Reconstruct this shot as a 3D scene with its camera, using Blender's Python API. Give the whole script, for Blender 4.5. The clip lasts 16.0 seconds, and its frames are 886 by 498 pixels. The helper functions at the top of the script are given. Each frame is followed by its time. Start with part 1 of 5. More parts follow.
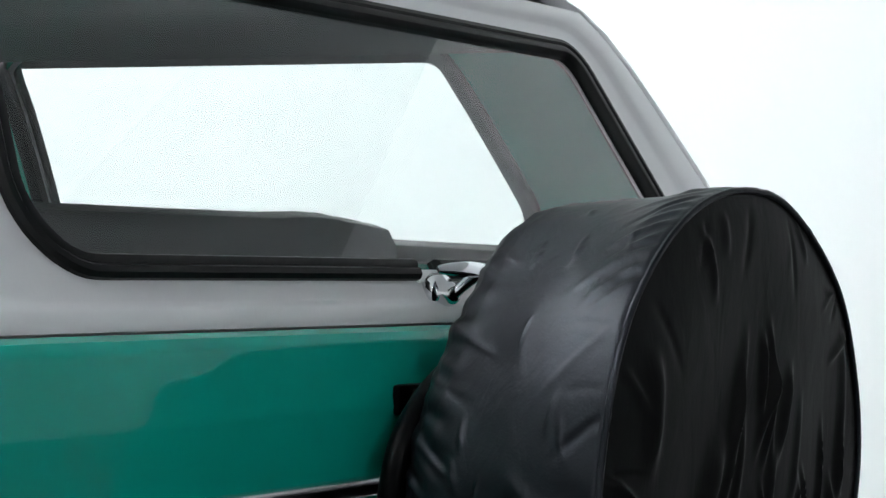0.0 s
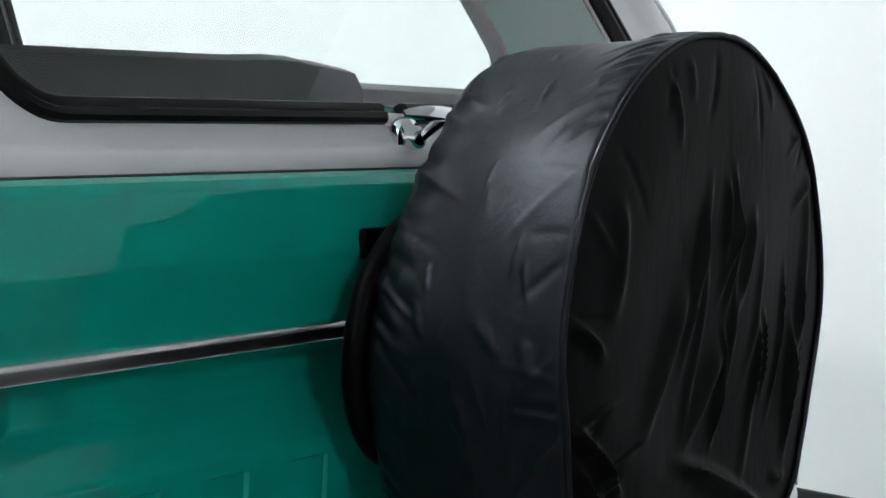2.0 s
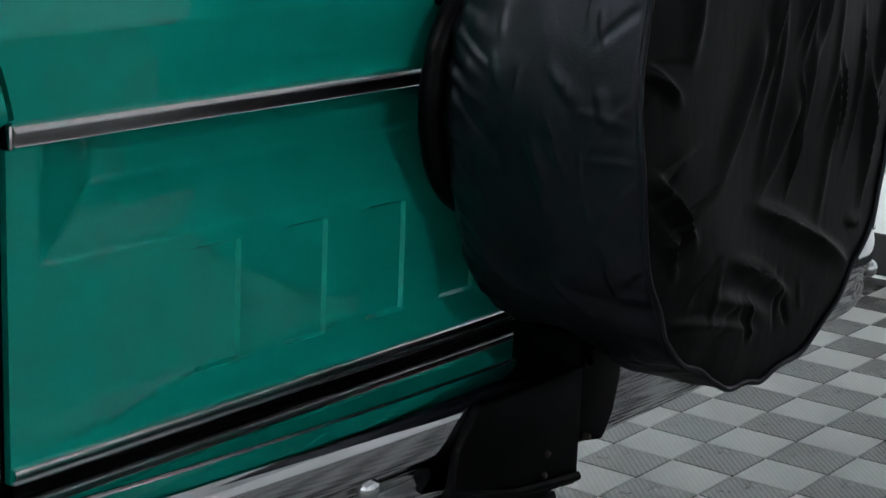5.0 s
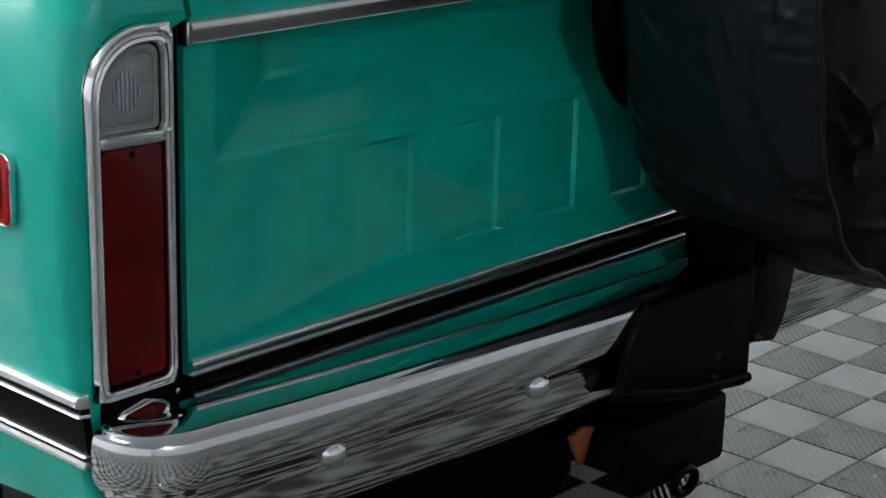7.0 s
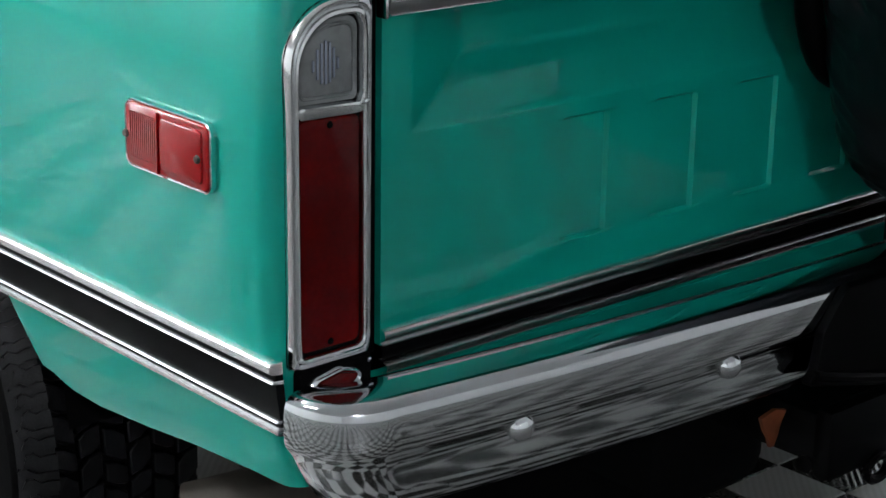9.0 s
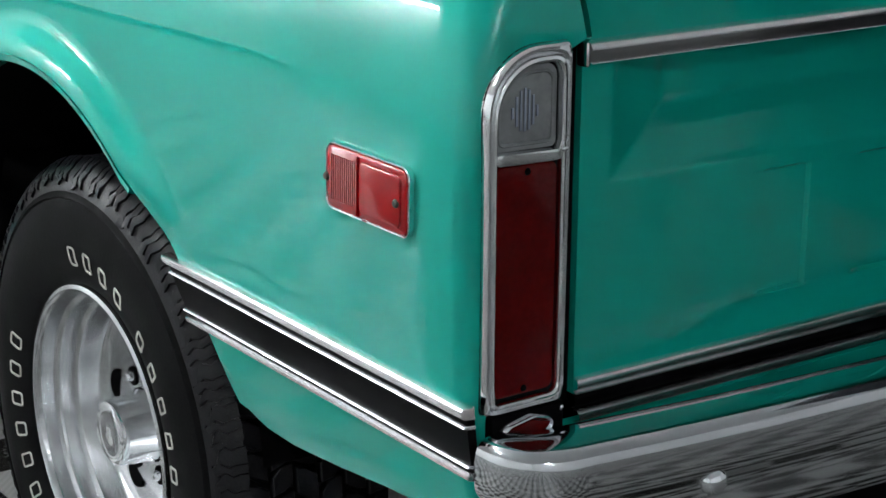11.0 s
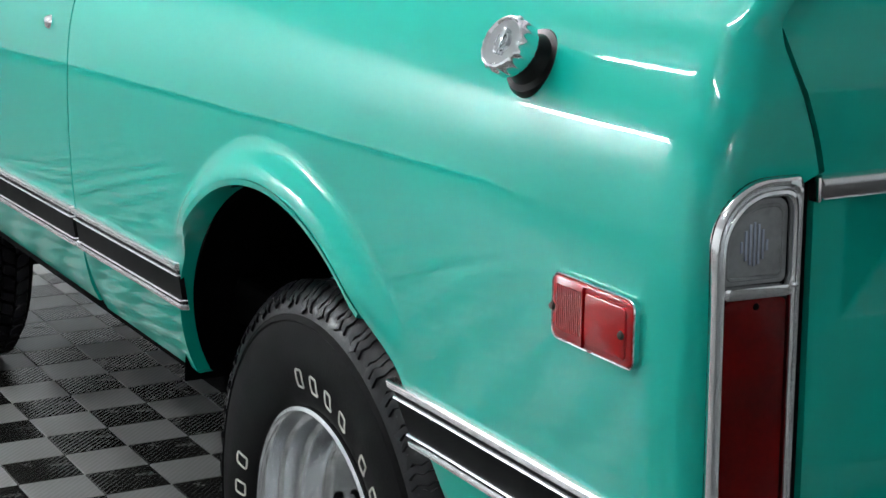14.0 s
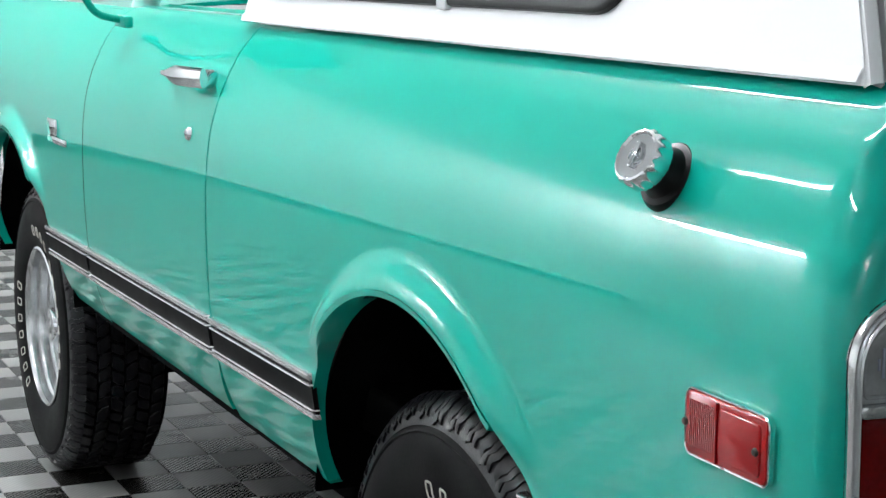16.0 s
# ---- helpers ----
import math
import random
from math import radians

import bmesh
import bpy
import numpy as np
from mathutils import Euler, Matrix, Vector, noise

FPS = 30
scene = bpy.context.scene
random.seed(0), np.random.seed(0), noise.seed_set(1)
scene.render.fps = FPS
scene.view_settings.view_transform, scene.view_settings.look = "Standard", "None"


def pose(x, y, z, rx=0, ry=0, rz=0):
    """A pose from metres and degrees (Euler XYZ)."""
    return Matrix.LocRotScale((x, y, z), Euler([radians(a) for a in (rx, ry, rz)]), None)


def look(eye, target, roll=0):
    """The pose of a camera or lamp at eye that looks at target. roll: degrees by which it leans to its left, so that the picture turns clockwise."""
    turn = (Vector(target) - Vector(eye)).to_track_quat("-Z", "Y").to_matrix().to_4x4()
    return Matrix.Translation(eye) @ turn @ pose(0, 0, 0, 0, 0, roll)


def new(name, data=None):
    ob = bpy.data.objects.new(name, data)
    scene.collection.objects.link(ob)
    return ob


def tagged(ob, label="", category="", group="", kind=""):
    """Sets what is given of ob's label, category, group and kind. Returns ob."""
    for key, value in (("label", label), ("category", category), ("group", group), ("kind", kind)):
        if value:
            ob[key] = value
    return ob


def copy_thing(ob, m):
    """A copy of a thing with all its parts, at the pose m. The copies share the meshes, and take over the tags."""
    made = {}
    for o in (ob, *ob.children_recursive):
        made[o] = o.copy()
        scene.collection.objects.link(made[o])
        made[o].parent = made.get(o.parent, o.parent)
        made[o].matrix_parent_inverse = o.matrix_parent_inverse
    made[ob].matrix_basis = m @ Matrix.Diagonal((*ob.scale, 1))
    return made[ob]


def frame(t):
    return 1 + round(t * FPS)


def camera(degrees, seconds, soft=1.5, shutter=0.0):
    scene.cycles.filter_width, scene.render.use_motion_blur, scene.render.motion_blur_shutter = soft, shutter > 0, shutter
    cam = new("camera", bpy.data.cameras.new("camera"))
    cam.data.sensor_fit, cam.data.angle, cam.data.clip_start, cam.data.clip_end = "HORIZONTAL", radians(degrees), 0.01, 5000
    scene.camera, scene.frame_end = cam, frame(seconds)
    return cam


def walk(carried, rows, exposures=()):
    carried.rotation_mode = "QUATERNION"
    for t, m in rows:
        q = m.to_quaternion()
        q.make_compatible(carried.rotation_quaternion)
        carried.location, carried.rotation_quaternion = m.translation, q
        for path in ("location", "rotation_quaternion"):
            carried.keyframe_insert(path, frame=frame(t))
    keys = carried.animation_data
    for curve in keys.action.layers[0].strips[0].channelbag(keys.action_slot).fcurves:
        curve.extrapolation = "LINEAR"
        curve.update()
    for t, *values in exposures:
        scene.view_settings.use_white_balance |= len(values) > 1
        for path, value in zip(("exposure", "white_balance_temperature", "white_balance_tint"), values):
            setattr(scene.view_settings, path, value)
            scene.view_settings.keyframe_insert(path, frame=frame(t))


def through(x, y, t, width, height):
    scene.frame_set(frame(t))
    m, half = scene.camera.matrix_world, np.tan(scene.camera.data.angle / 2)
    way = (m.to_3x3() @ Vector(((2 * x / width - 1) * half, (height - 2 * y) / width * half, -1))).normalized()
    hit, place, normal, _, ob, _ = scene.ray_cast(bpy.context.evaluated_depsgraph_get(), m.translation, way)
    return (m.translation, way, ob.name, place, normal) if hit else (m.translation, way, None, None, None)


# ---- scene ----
cam = camera(27.0, 16.0)
PATH = [
    (0.0, (-1.858, -1.25, 1.317), (-0.2395, -0.0755, 1.2859), 2.68),
    (0.5, (-1.858, -1.25, 1.317), (-0.2280, -0.0933, 1.2468), 2.80),
    (1.0, (-1.858, -1.25, 1.317), (-0.2230, -0.1039, 1.2026), 2.85),
    (1.5, (-1.858, -1.25, 1.317), (-0.2219, -0.1105, 1.1594), 2.80),
    (2.0, (-1.858, -1.25, 1.317), (-0.2214, -0.1175, 1.1194), 2.95),
    (2.5, (-1.858, -1.25, 1.317), (-0.2244, -0.1218, 1.0751), 2.63),
    (3.0, (-1.858, -1.25, 1.317), (-0.2290, -0.1269, 1.0252), 2.61),
    (3.5, (-1.858, -1.25, 1.317), (-0.2355, -0.1313, 0.9763), 2.64),
    (6.0, (-1.858, -1.25, 1.317), (-0.3639, -0.0345, 0.7782), 1.64),
    (6.5, (-1.858, -1.25, 1.317), (-0.4010, -0.0009, 0.7542), 1.53),
    (7.0, (-1.858, -1.25, 1.317), (-0.4390, 0.0331, 0.7338), 1.46),
    (7.5, (-1.858, -1.25, 1.317), (-0.4761, 0.0663, 0.7189), 1.36),
    (8.0, (-1.858, -1.25, 1.317), (-0.5163, 0.1023, 0.7078), 1.22),
    (8.5, (-1.858, -1.25, 1.317), (-0.5545, 0.1372, 0.7034), 1.10),
    (9.0, (-1.858, -1.25, 1.317), (-0.5934, 0.1726, 0.7030), 0.92),
    (11.5, (-1.858, -1.25, 1.317), (-0.7814, 0.3426, 0.7653), 0.41),
    (12.0, (-1.858, -1.25, 1.317), (-0.8077, 0.3655, 0.7813), 0.41),
    (12.5, (-1.858, -1.25, 1.317), (-0.8405, 0.3928, 0.8014), 0.30),
    (13.0, (-1.858, -1.25, 1.317), (-0.8771, 0.4227, 0.8273), 0.21),
    (13.5, (-1.858, -1.25, 1.317), (-0.9108, 0.4500, 0.8558), 0.14),
    (14.0, (-1.858, -1.25, 1.317), (-0.9402, 0.4735, 0.8844), 0.13),
    (14.5, (-1.858, -1.25, 1.317), (-0.9717, 0.4968, 0.9133), 0.08),
    (15.0, (-1.858, -1.25, 1.317), (-1.0020, 0.5181, 0.9414), 0.07),
    (15.5, (-1.858, -1.25, 1.317), (-1.0322, 0.5386, 0.9721), -0.01),
    (16.0, (-1.858, -1.25, 1.317), (-1.0592, 0.5566, 1.0039), -0.05),
]
walk(cam, [(t, look(eye, target, roll)) for t, eye, target, roll in PATH])

# ---- world and exposure ----
world = bpy.data.worlds.new("world")
scene.world = world
world.use_nodes = True
world.node_tree.nodes["Background"].inputs[0].default_value = (0.75, 0.85, 1.0, 1)
world.node_tree.nodes["Background"].inputs[1].default_value = 0.005
scene.view_settings.exposure = 0.0


# ---- materials ----
def material(name, base, rough=0.5, metal=0.0, coat=0.0, vary=0.12, scale=6.0, grain=90.0, bump=0.05, bump_size=0.001,
             glow=0.0, spec=0.5, stretch=(1, 1, 1), rough_vary=0.06, coat_rough=0.03):
    """Two scales of variation in colour, gloss and relief."""
    m = bpy.data.materials.new(name)
    m.use_nodes = True
    nt = m.node_tree
    b = nt.nodes["Principled BSDF"]
    b.inputs["Metallic"].default_value = metal
    b.inputs["Coat Weight"].default_value = coat
    b.inputs["Coat Roughness"].default_value = coat_rough
    b.inputs["Specular IOR Level"].default_value = spec
    co = nt.nodes.new("ShaderNodeTexCoord")
    mp = nt.nodes.new("ShaderNodeMapping")
    mp.inputs["Scale"].default_value = stretch
    nt.links.new(co.outputs["Object"], mp.inputs["Vector"])
    big, small = nt.nodes.new("ShaderNodeTexNoise"), nt.nodes.new("ShaderNodeTexNoise")
    big.inputs["Scale"].default_value, small.inputs["Scale"].default_value = scale, grain
    big.inputs["Detail"].default_value, small.inputs["Detail"].default_value = 4, 3
    for n in (big, small):
        nt.links.new(mp.outputs[0], n.inputs["Vector"])
    add = nt.nodes.new("ShaderNodeMath")
    add.operation = "MULTIPLY_ADD"
    nt.links.new(small.outputs[0], add.inputs[0])
    add.inputs[1].default_value = 0.4
    nt.links.new(big.outputs[0], add.inputs[2])
    ramp = nt.nodes.new("ShaderNodeMapRange")
    ramp.inputs["From Min"].default_value, ramp.inputs["From Max"].default_value = 0.35, 1.05
    ramp.inputs["To Min"].default_value, ramp.inputs["To Max"].default_value = 1 - vary, 1 + vary
    nt.links.new(add.outputs[0], ramp.inputs["Value"])
    mul = nt.nodes.new("ShaderNodeVectorMath")
    mul.operation = "SCALE"
    mul.inputs[0].default_value = base
    nt.links.new(ramp.outputs[0], mul.inputs["Scale"])
    nt.links.new(mul.outputs[0], b.inputs["Base Color"])
    rr = nt.nodes.new("ShaderNodeMapRange")
    rr.inputs["From Min"].default_value, rr.inputs["From Max"].default_value = 0.35, 1.05
    rr.inputs["To Min"].default_value, rr.inputs["To Max"].default_value = max(rough - rough_vary, 0.01), rough + rough_vary
    nt.links.new(add.outputs[0], rr.inputs["Value"])
    nt.links.new(rr.outputs[0], b.inputs["Roughness"])
    if bump:
        bp = nt.nodes.new("ShaderNodeBump")
        bp.inputs["Strength"].default_value, bp.inputs["Distance"].default_value = bump, bump_size
        nt.links.new(small.outputs[0], bp.inputs["Height"])
        nt.links.new(bp.outputs[0], b.inputs["Normal"])
    if glow:
        b.inputs["Emission Color"].default_value = (*base, 1)
        b.inputs["Emission Strength"].default_value = glow
    return m


def add_relief(m, scale, strength, size, stretch):
    """A second, coarser relief, laid over a material's own."""
    nt = m.node_tree
    b = nt.nodes["Principled BSDF"]
    co, mp, nz, bp = (nt.nodes.new("ShaderNode" + k) for k in ("TexCoord", "Mapping", "TexNoise", "Bump"))
    mp.inputs["Scale"].default_value = stretch
    nz.inputs["Scale"].default_value, nz.inputs["Detail"].default_value, nz.inputs["Distortion"].default_value = scale, 5, 0.6
    bp.inputs["Strength"].default_value, bp.inputs["Distance"].default_value = strength, size
    nt.links.new(co.outputs["Object"], mp.inputs["Vector"])
    nt.links.new(mp.outputs[0], nz.inputs["Vector"])
    nt.links.new(nz.outputs[0], bp.inputs["Height"])
    if b.inputs["Normal"].is_linked:
        nt.links.new(b.inputs["Normal"].links[0].from_socket, bp.inputs["Normal"])
    nt.links.new(bp.outputs[0], b.inputs["Normal"])


def glass(name, tint, rough=0.0, through=0.95):
    m = bpy.data.materials.new(name)
    m.use_nodes = True
    b = m.node_tree.nodes["Principled BSDF"]
    b.inputs["Base Color"].default_value = (*tint, 1)
    b.inputs["Transmission Weight"].default_value = through
    b.inputs["Roughness"].default_value = rough
    b.inputs["IOR"].default_value = 1.45
    return m


PAINT = material("green_paint", (0.002, 0.385, 0.295), spec=0.03, rough=0.38, coat=0.85, vary=0.05, scale=2.5, grain=700, bump=0.0, coat_rough=0.028)
PAINT.node_tree.nodes["Principled BSDF"].inputs["Coat IOR"].default_value = 1.48
WHITE = material("white_paint", (0.80, 0.80, 0.82), rough=0.35, coat=0.6, vary=0.04, scale=3, grain=300, bump=0.04, bump_size=0.0006)
CHROME = material("chrome", (0.76, 0.77, 0.79), rough=0.05, metal=1.0, vary=0.05, scale=9, grain=60, bump=0.0, rough_vary=0.025)
BUMPER_CHROME = material("bumper_chrome", (0.63, 0.64, 0.66), rough=0.085, metal=1.0, vary=0.06, scale=9, grain=160, bump=0.0, rough_vary=0.02)
BEZEL_CHROME = material("bezel_chrome", (0.86, 0.87, 0.88), rough=0.15, metal=1.0, vary=0.05, scale=9, grain=200, bump=0.0, rough_vary=0.03)
ALU = material("cast_aluminium", (0.62, 0.63, 0.64), rough=0.22, metal=1.0, vary=0.12, scale=14, grain=220, bump=0.008, bump_size=0.0004, rough_vary=0.05)
TRIM_ALU = material("bright_aluminium_trim", (0.88, 0.88, 0.89), rough=0.24, metal=1.0, vary=0.06, scale=7, grain=300, bump=0.0, rough_vary=0.04)
DARK_ALU = material("dull_trim_centre", (0.25, 0.25, 0.255), rough=0.30, metal=1.0, vary=0.12, scale=7, grain=300, bump=0.0)
BLACK_TRIM = material("black_trim", (0.003, 0.003, 0.0035), spec=0.035, rough=0.5, vary=0.2, scale=20, grain=400)
RUBBER = material("gasket_rubber", (0.0018, 0.0018, 0.0020), spec=0.25, rough=0.38, vary=0.2, scale=14, grain=300, bump=0.08)
TYRE = material("tyre_rubber", (0.0018, 0.0018, 0.0020), spec=0.07, rough=0.6, vary=0.25, scale=12, grain=260, bump=0.2, bump_size=0.0015)
TREAD = material("tread_rubber", (0.0035, 0.0035, 0.0048), spec=0.28, rough=0.34, vary=0.3, scale=18, grain=320, bump=0.25, bump_size=0.0015)
VINYL = material("black_vinyl", (0.0014, 0.0016, 0.0024), rough=0.42, vary=0.2, scale=7, grain=420, bump=0.16, bump_size=0.0012, spec=0.36)
VINYL.node_tree.nodes["Principled BSDF"].inputs["Specular Tint"].default_value = (0.80, 0.86, 1.0, 1)
add_relief(VINYL, 34, 0.30, 0.005, (1, 0.8, 0.4))
CLOTH = material("black_cover_cloth", (0.0018, 0.0020, 0.0020), rough=0.46, vary=0.25, scale=9, grain=600, bump=0.10, bump_size=0.0008, spec=0.10)
add_relief(CLOTH, 30, 0.22, 0.005, (1, 1, 0.35))
SATIN_BLACK = material("satin_black_steel", (0.0010, 0.0010, 0.0012), spec=0.05, rough=0.4, vary=0.2, scale=16, grain=240, bump=0.06)
# near-black: deep shade of wheel wells, underside and holes put into the colour
DARK = material("shade_black", (0.0018, 0.0018, 0.0020), spec=0.03, rough=0.85, vary=0.3, scale=8, grain=60)
INNER_GREEN = material("inner_green_paint", (0.003, 0.28, 0.21), rough=0.42, coat=0.2, vary=0.1, scale=4, grain=200, bump=0.05)
CABIN = material("cabin_trim", (0.006, 0.010, 0.009), rough=0.6, vary=0.15, scale=6, grain=150, bump=0.1)
SEAT = material("seat_vinyl", (0.007, 0.010, 0.009), rough=0.45, vary=0.15, scale=8, grain=200, bump=0.12)
OWL = material("white_tyre_mark", (0.55, 0.53, 0.47), rough=0.7, vary=0.2, scale=60, grain=300)
STEEL = material("bare_steel", (0.050, 0.042, 0.035), rough=0.55, metal=0.5, vary=0.3, scale=18, grain=200, bump=0.15)
RUST = material("orange_marker", (0.19, 0.045, 0.012), rough=0.6, vary=0.3, scale=40, grain=200)
WALL = material("wall_paint", (0.86, 0.875, 0.875), rough=0.75, vary=0.02, scale=0.7, grain=40, bump=0.03)
# the same white wall, toned down to trim its bounce and reflections at the rear
DIMMED_WALL = material("dimmed_wall_paint", (0.78, 0.79, 0.80), rough=0.75, vary=0.06, scale=0.7, grain=40, bump=0.03)
BASE_BLACK = material("black_skirting", (0.014, 0.014, 0.015), rough=0.4, vary=0.25, scale=5, grain=90)
CEIL = material("ceiling_paint", (0.70, 0.705, 0.715), rough=0.85, vary=0.04, scale=0.6, grain=30)
TUBE = material("light_tube", (0.93, 0.97, 1.0), rough=0.5, vary=0.0, bump=0, glow=310.0)
LAMP_BODY = material("lamp_housing", (0.7, 0.7, 0.7), rough=0.4, vary=0.04)
GLASS = glass("tinted_glass", (0.95, 0.97, 0.965), through=1.0)
RED = material("red_lens", (0.32, 0.0015, 0.003), rough=0.16, coat=0.35, vary=0.12, scale=30, grain=200, bump=0.0, spec=0.4)
RED_DARK = material("dark_red_lens", (0.095, 0.0006, 0.0008), rough=0.22, coat=0.12, vary=0.45, scale=14, grain=200, bump=0.0, spec=0.12)
LENS_GREY = material("hazy_lens", (0.19, 0.20, 0.205), rough=0.2, coat=0.6, vary=0.35, scale=22, grain=160, bump=0.05)
LENS_BLUE = material("lens_rib_plastic", (0.26, 0.29, 0.36), rough=0.15, coat=0.6, vary=0.2, scale=22, grain=160, bump=0.0)


def tile_material(name, base, rough, deep, dark):
    """Vented floor tile: ribs that run slantwise, with scuffs. The slots' shade is multiplied into the colour."""
    m = material(name, base, rough=rough, vary=0.18, scale=9, grain=120, bump=0.0, rough_vary=0.05)
    nt = m.node_tree
    b = nt.nodes["Principled BSDF"]
    geo = nt.nodes.new("ShaderNodeNewGeometry")
    wave = nt.nodes.new("ShaderNodeTexWave")
    wave.wave_type, wave.bands_direction = "BANDS", "X"
    wave.inputs["Scale"].default_value = 1.0
    rot = nt.nodes.new("ShaderNodeMapping")
    rot.inputs["Rotation"].default_value = (0, 0, radians(45))
    rot.inputs["Scale"].default_value = (27, 27, 27)
    nt.links.new(geo.outputs["Position"], rot.inputs["Vector"])
    nt.links.new(rot.outputs[0], wave.inputs["Vector"])
    bp = nt.nodes.new("ShaderNodeBump")
    bp.inputs["Strength"].default_value, bp.inputs["Distance"].default_value = deep, 0.003
    nt.links.new(wave.outputs["Fac"], bp.inputs["Height"])
    nt.links.new(bp.outputs[0], b.inputs["Normal"])
    old = b.inputs["Base Color"].links[0].from_socket
    slot_shade = nt.nodes.new("ShaderNodeValToRGB")
    slot_shade.color_ramp.elements[0].position, slot_shade.color_ramp.elements[1].position = 0.30, 0.62
    slot_shade.color_ramp.elements[0].color = (dark, dark, dark, 1)
    slot_shade.color_ramp.elements[1].color = (1, 1, 1, 1)
    nt.links.new(wave.outputs["Fac"], slot_shade.inputs["Fac"])
    mul = nt.nodes.new("ShaderNodeMix")
    mul.data_type, mul.blend_type = "RGBA", "MULTIPLY"
    mul.inputs["Factor"].default_value = 1.0
    nt.links.new(old, mul.inputs[6])
    nt.links.new(slot_shade.outputs["Color"], mul.inputs[7])
    nt.links.new(mul.outputs[2], b.inputs["Base Color"])
    return m


TILE_W = tile_material("light_floor_tile", (0.235, 0.233, 0.225), 0.32, 0.12, 0.88)
TILE_B = tile_material("black_floor_tile", (0.024, 0.023, 0.0205), 0.26, 0.26, 0.15)


# ---- mesh helpers ----
def part(name, bm, mat, parent=None, label="", smooth=True):
    bmesh.ops.recalc_face_normals(bm, faces=bm.faces)
    me = bpy.data.meshes.new(name)
    bm.to_mesh(me)
    bm.free()
    me.materials.append(mat)
    if smooth:
        me.shade_smooth()
        me.set_sharp_from_angle(angle=radians(38))
    ob = new(name, me)
    if parent is not None:
        ob.parent = parent
    if label:
        ob["label"] = label
    return ob


def sheet(rows, thick=0.0, drop=None, close=False):
    """A surface from rows of points. drop(i, j): leaves that vertex out."""
    bm = bmesh.new()
    vs = [[None if drop and drop(i, j) else bm.verts.new(p) for j, p in enumerate(r)] for i, r in enumerate(rows)]
    n = len(rows[0])
    for i in range(len(rows) - 1):
        for j in range(n if close else n - 1):
            q = [vs[i][j], vs[i][(j + 1) % n], vs[i + 1][(j + 1) % n], vs[i + 1][j]]
            q = [v for v in q if v is not None]
            if len(q) >= 3:
                bm.faces.new(q)
    loose = [v for v in bm.verts if not v.link_faces]
    bmesh.ops.delete(bm, geom=loose, context="VERTS")
    if thick:
        bmesh.ops.recalc_face_normals(bm, faces=bm.faces)
        bmesh.ops.solidify(bm, geom=bm.faces[:], thickness=thick)
    return bm


def box(lo, hi, bevel=0.0, seg=2, bm=None):
    bm2 = bmesh.new()
    bmesh.ops.create_cube(bm2, size=1)
    for v in bm2.verts:
        for k in range(3):
            v.co[k] = lo[k] if v.co[k] < 0 else hi[k]
    if bevel:
        bmesh.ops.bevel(bm2, geom=bm2.edges[:], offset=bevel, segments=seg, profile=0.5, affect="EDGES")
    return join(bm, bm2)


def join(bm, other):
    if bm is None:
        return other
    me = bpy.data.meshes.new("tmp")
    other.to_mesh(me)
    other.free()
    bm.from_mesh(me)
    bpy.data.meshes.remove(me)
    return bm


def lathe(profile, at, axis="x", n=64, bm=None, wobble=None):
    """Turns (radius, along) points about an axis through at."""
    rows = []
    for r, h in profile:
        row = []
        for k in range(n):
            a = 2 * math.pi * k / n
            rr = r if wobble is None else r + wobble(a, r, h)
            c, s = rr * math.cos(a), rr * math.sin(a)
            row.append(Vector(at) + Vector({"x": (h, c, s), "y": (c, h, s), "z": (c, s, h)}[axis]))
        rows.append(row)
    return join(bm, sheet(rows, close=True))


def smooth_path(pts, per=8):
    """A Catmull-Rom line through the points."""
    pts = [Vector(p) for p in pts]
    ext = [2 * pts[0] - pts[1], *pts, 2 * pts[-1] - pts[-2]]
    out = []
    for i in range(1, len(ext) - 2):
        a, b, c, d = ext[i - 1:i + 3]
        for k in range(per):
            t = k / per
            out.append(0.5 * (2 * b + (c - a) * t + (2 * a - 5 * b + 4 * c - d) * t * t + (3 * b - a - 3 * c + d) * t ** 3))
    out.append(pts[-1])
    return out


def tube(pts, radius, n=14, closed=False, bm=None):
    up = Vector((0.13, 0.31, 0.94))
    rows = []
    m = len(pts)
    for i, p in enumerate(pts):
        d = pts[(i + 1) % m] - pts[i - 1] if closed or 0 < i < m - 1 else (pts[1] - pts[0] if i == 0 else pts[-1] - pts[-2])
        d = d.normalized()
        a = d.cross(up).normalized()
        b = d.cross(a)
        rows.append([p + radius * (math.cos(2 * math.pi * k / n) * a + math.sin(2 * math.pi * k / n) * b) for k in range(n)])
    if closed:
        rows.append(rows[0])
    b2 = sheet(rows, close=True)
    if closed:
        bmesh.ops.remove_doubles(b2, verts=b2.verts, dist=1e-6)
    else:
        bmesh.ops.holes_fill(b2, edges=[e for e in b2.edges if e.is_boundary], sides=0)
    return join(bm, b2)


def rim_sweep(loop, normal, profile, bm=None):
    """A closed frame: profile of (outward, proud) points carried round a flat loop."""
    n = len(loop)
    mid = sum(loop, Vector()) / n
    rows = []
    for i, p in enumerate(loop):
        d = (loop[(i + 1) % n] - loop[i - 1]).normalized()
        out = d.cross(normal).normalized()
        if out.dot(p - mid) < 0:
            out = -out
        rows.append([p + out * o + normal * h for o, h in profile])
    rows.append(rows[0])
    b2 = sheet(rows, close=True)
    bmesh.ops.remove_doubles(b2, verts=b2.verts, dist=1e-6)
    return join(bm, b2)


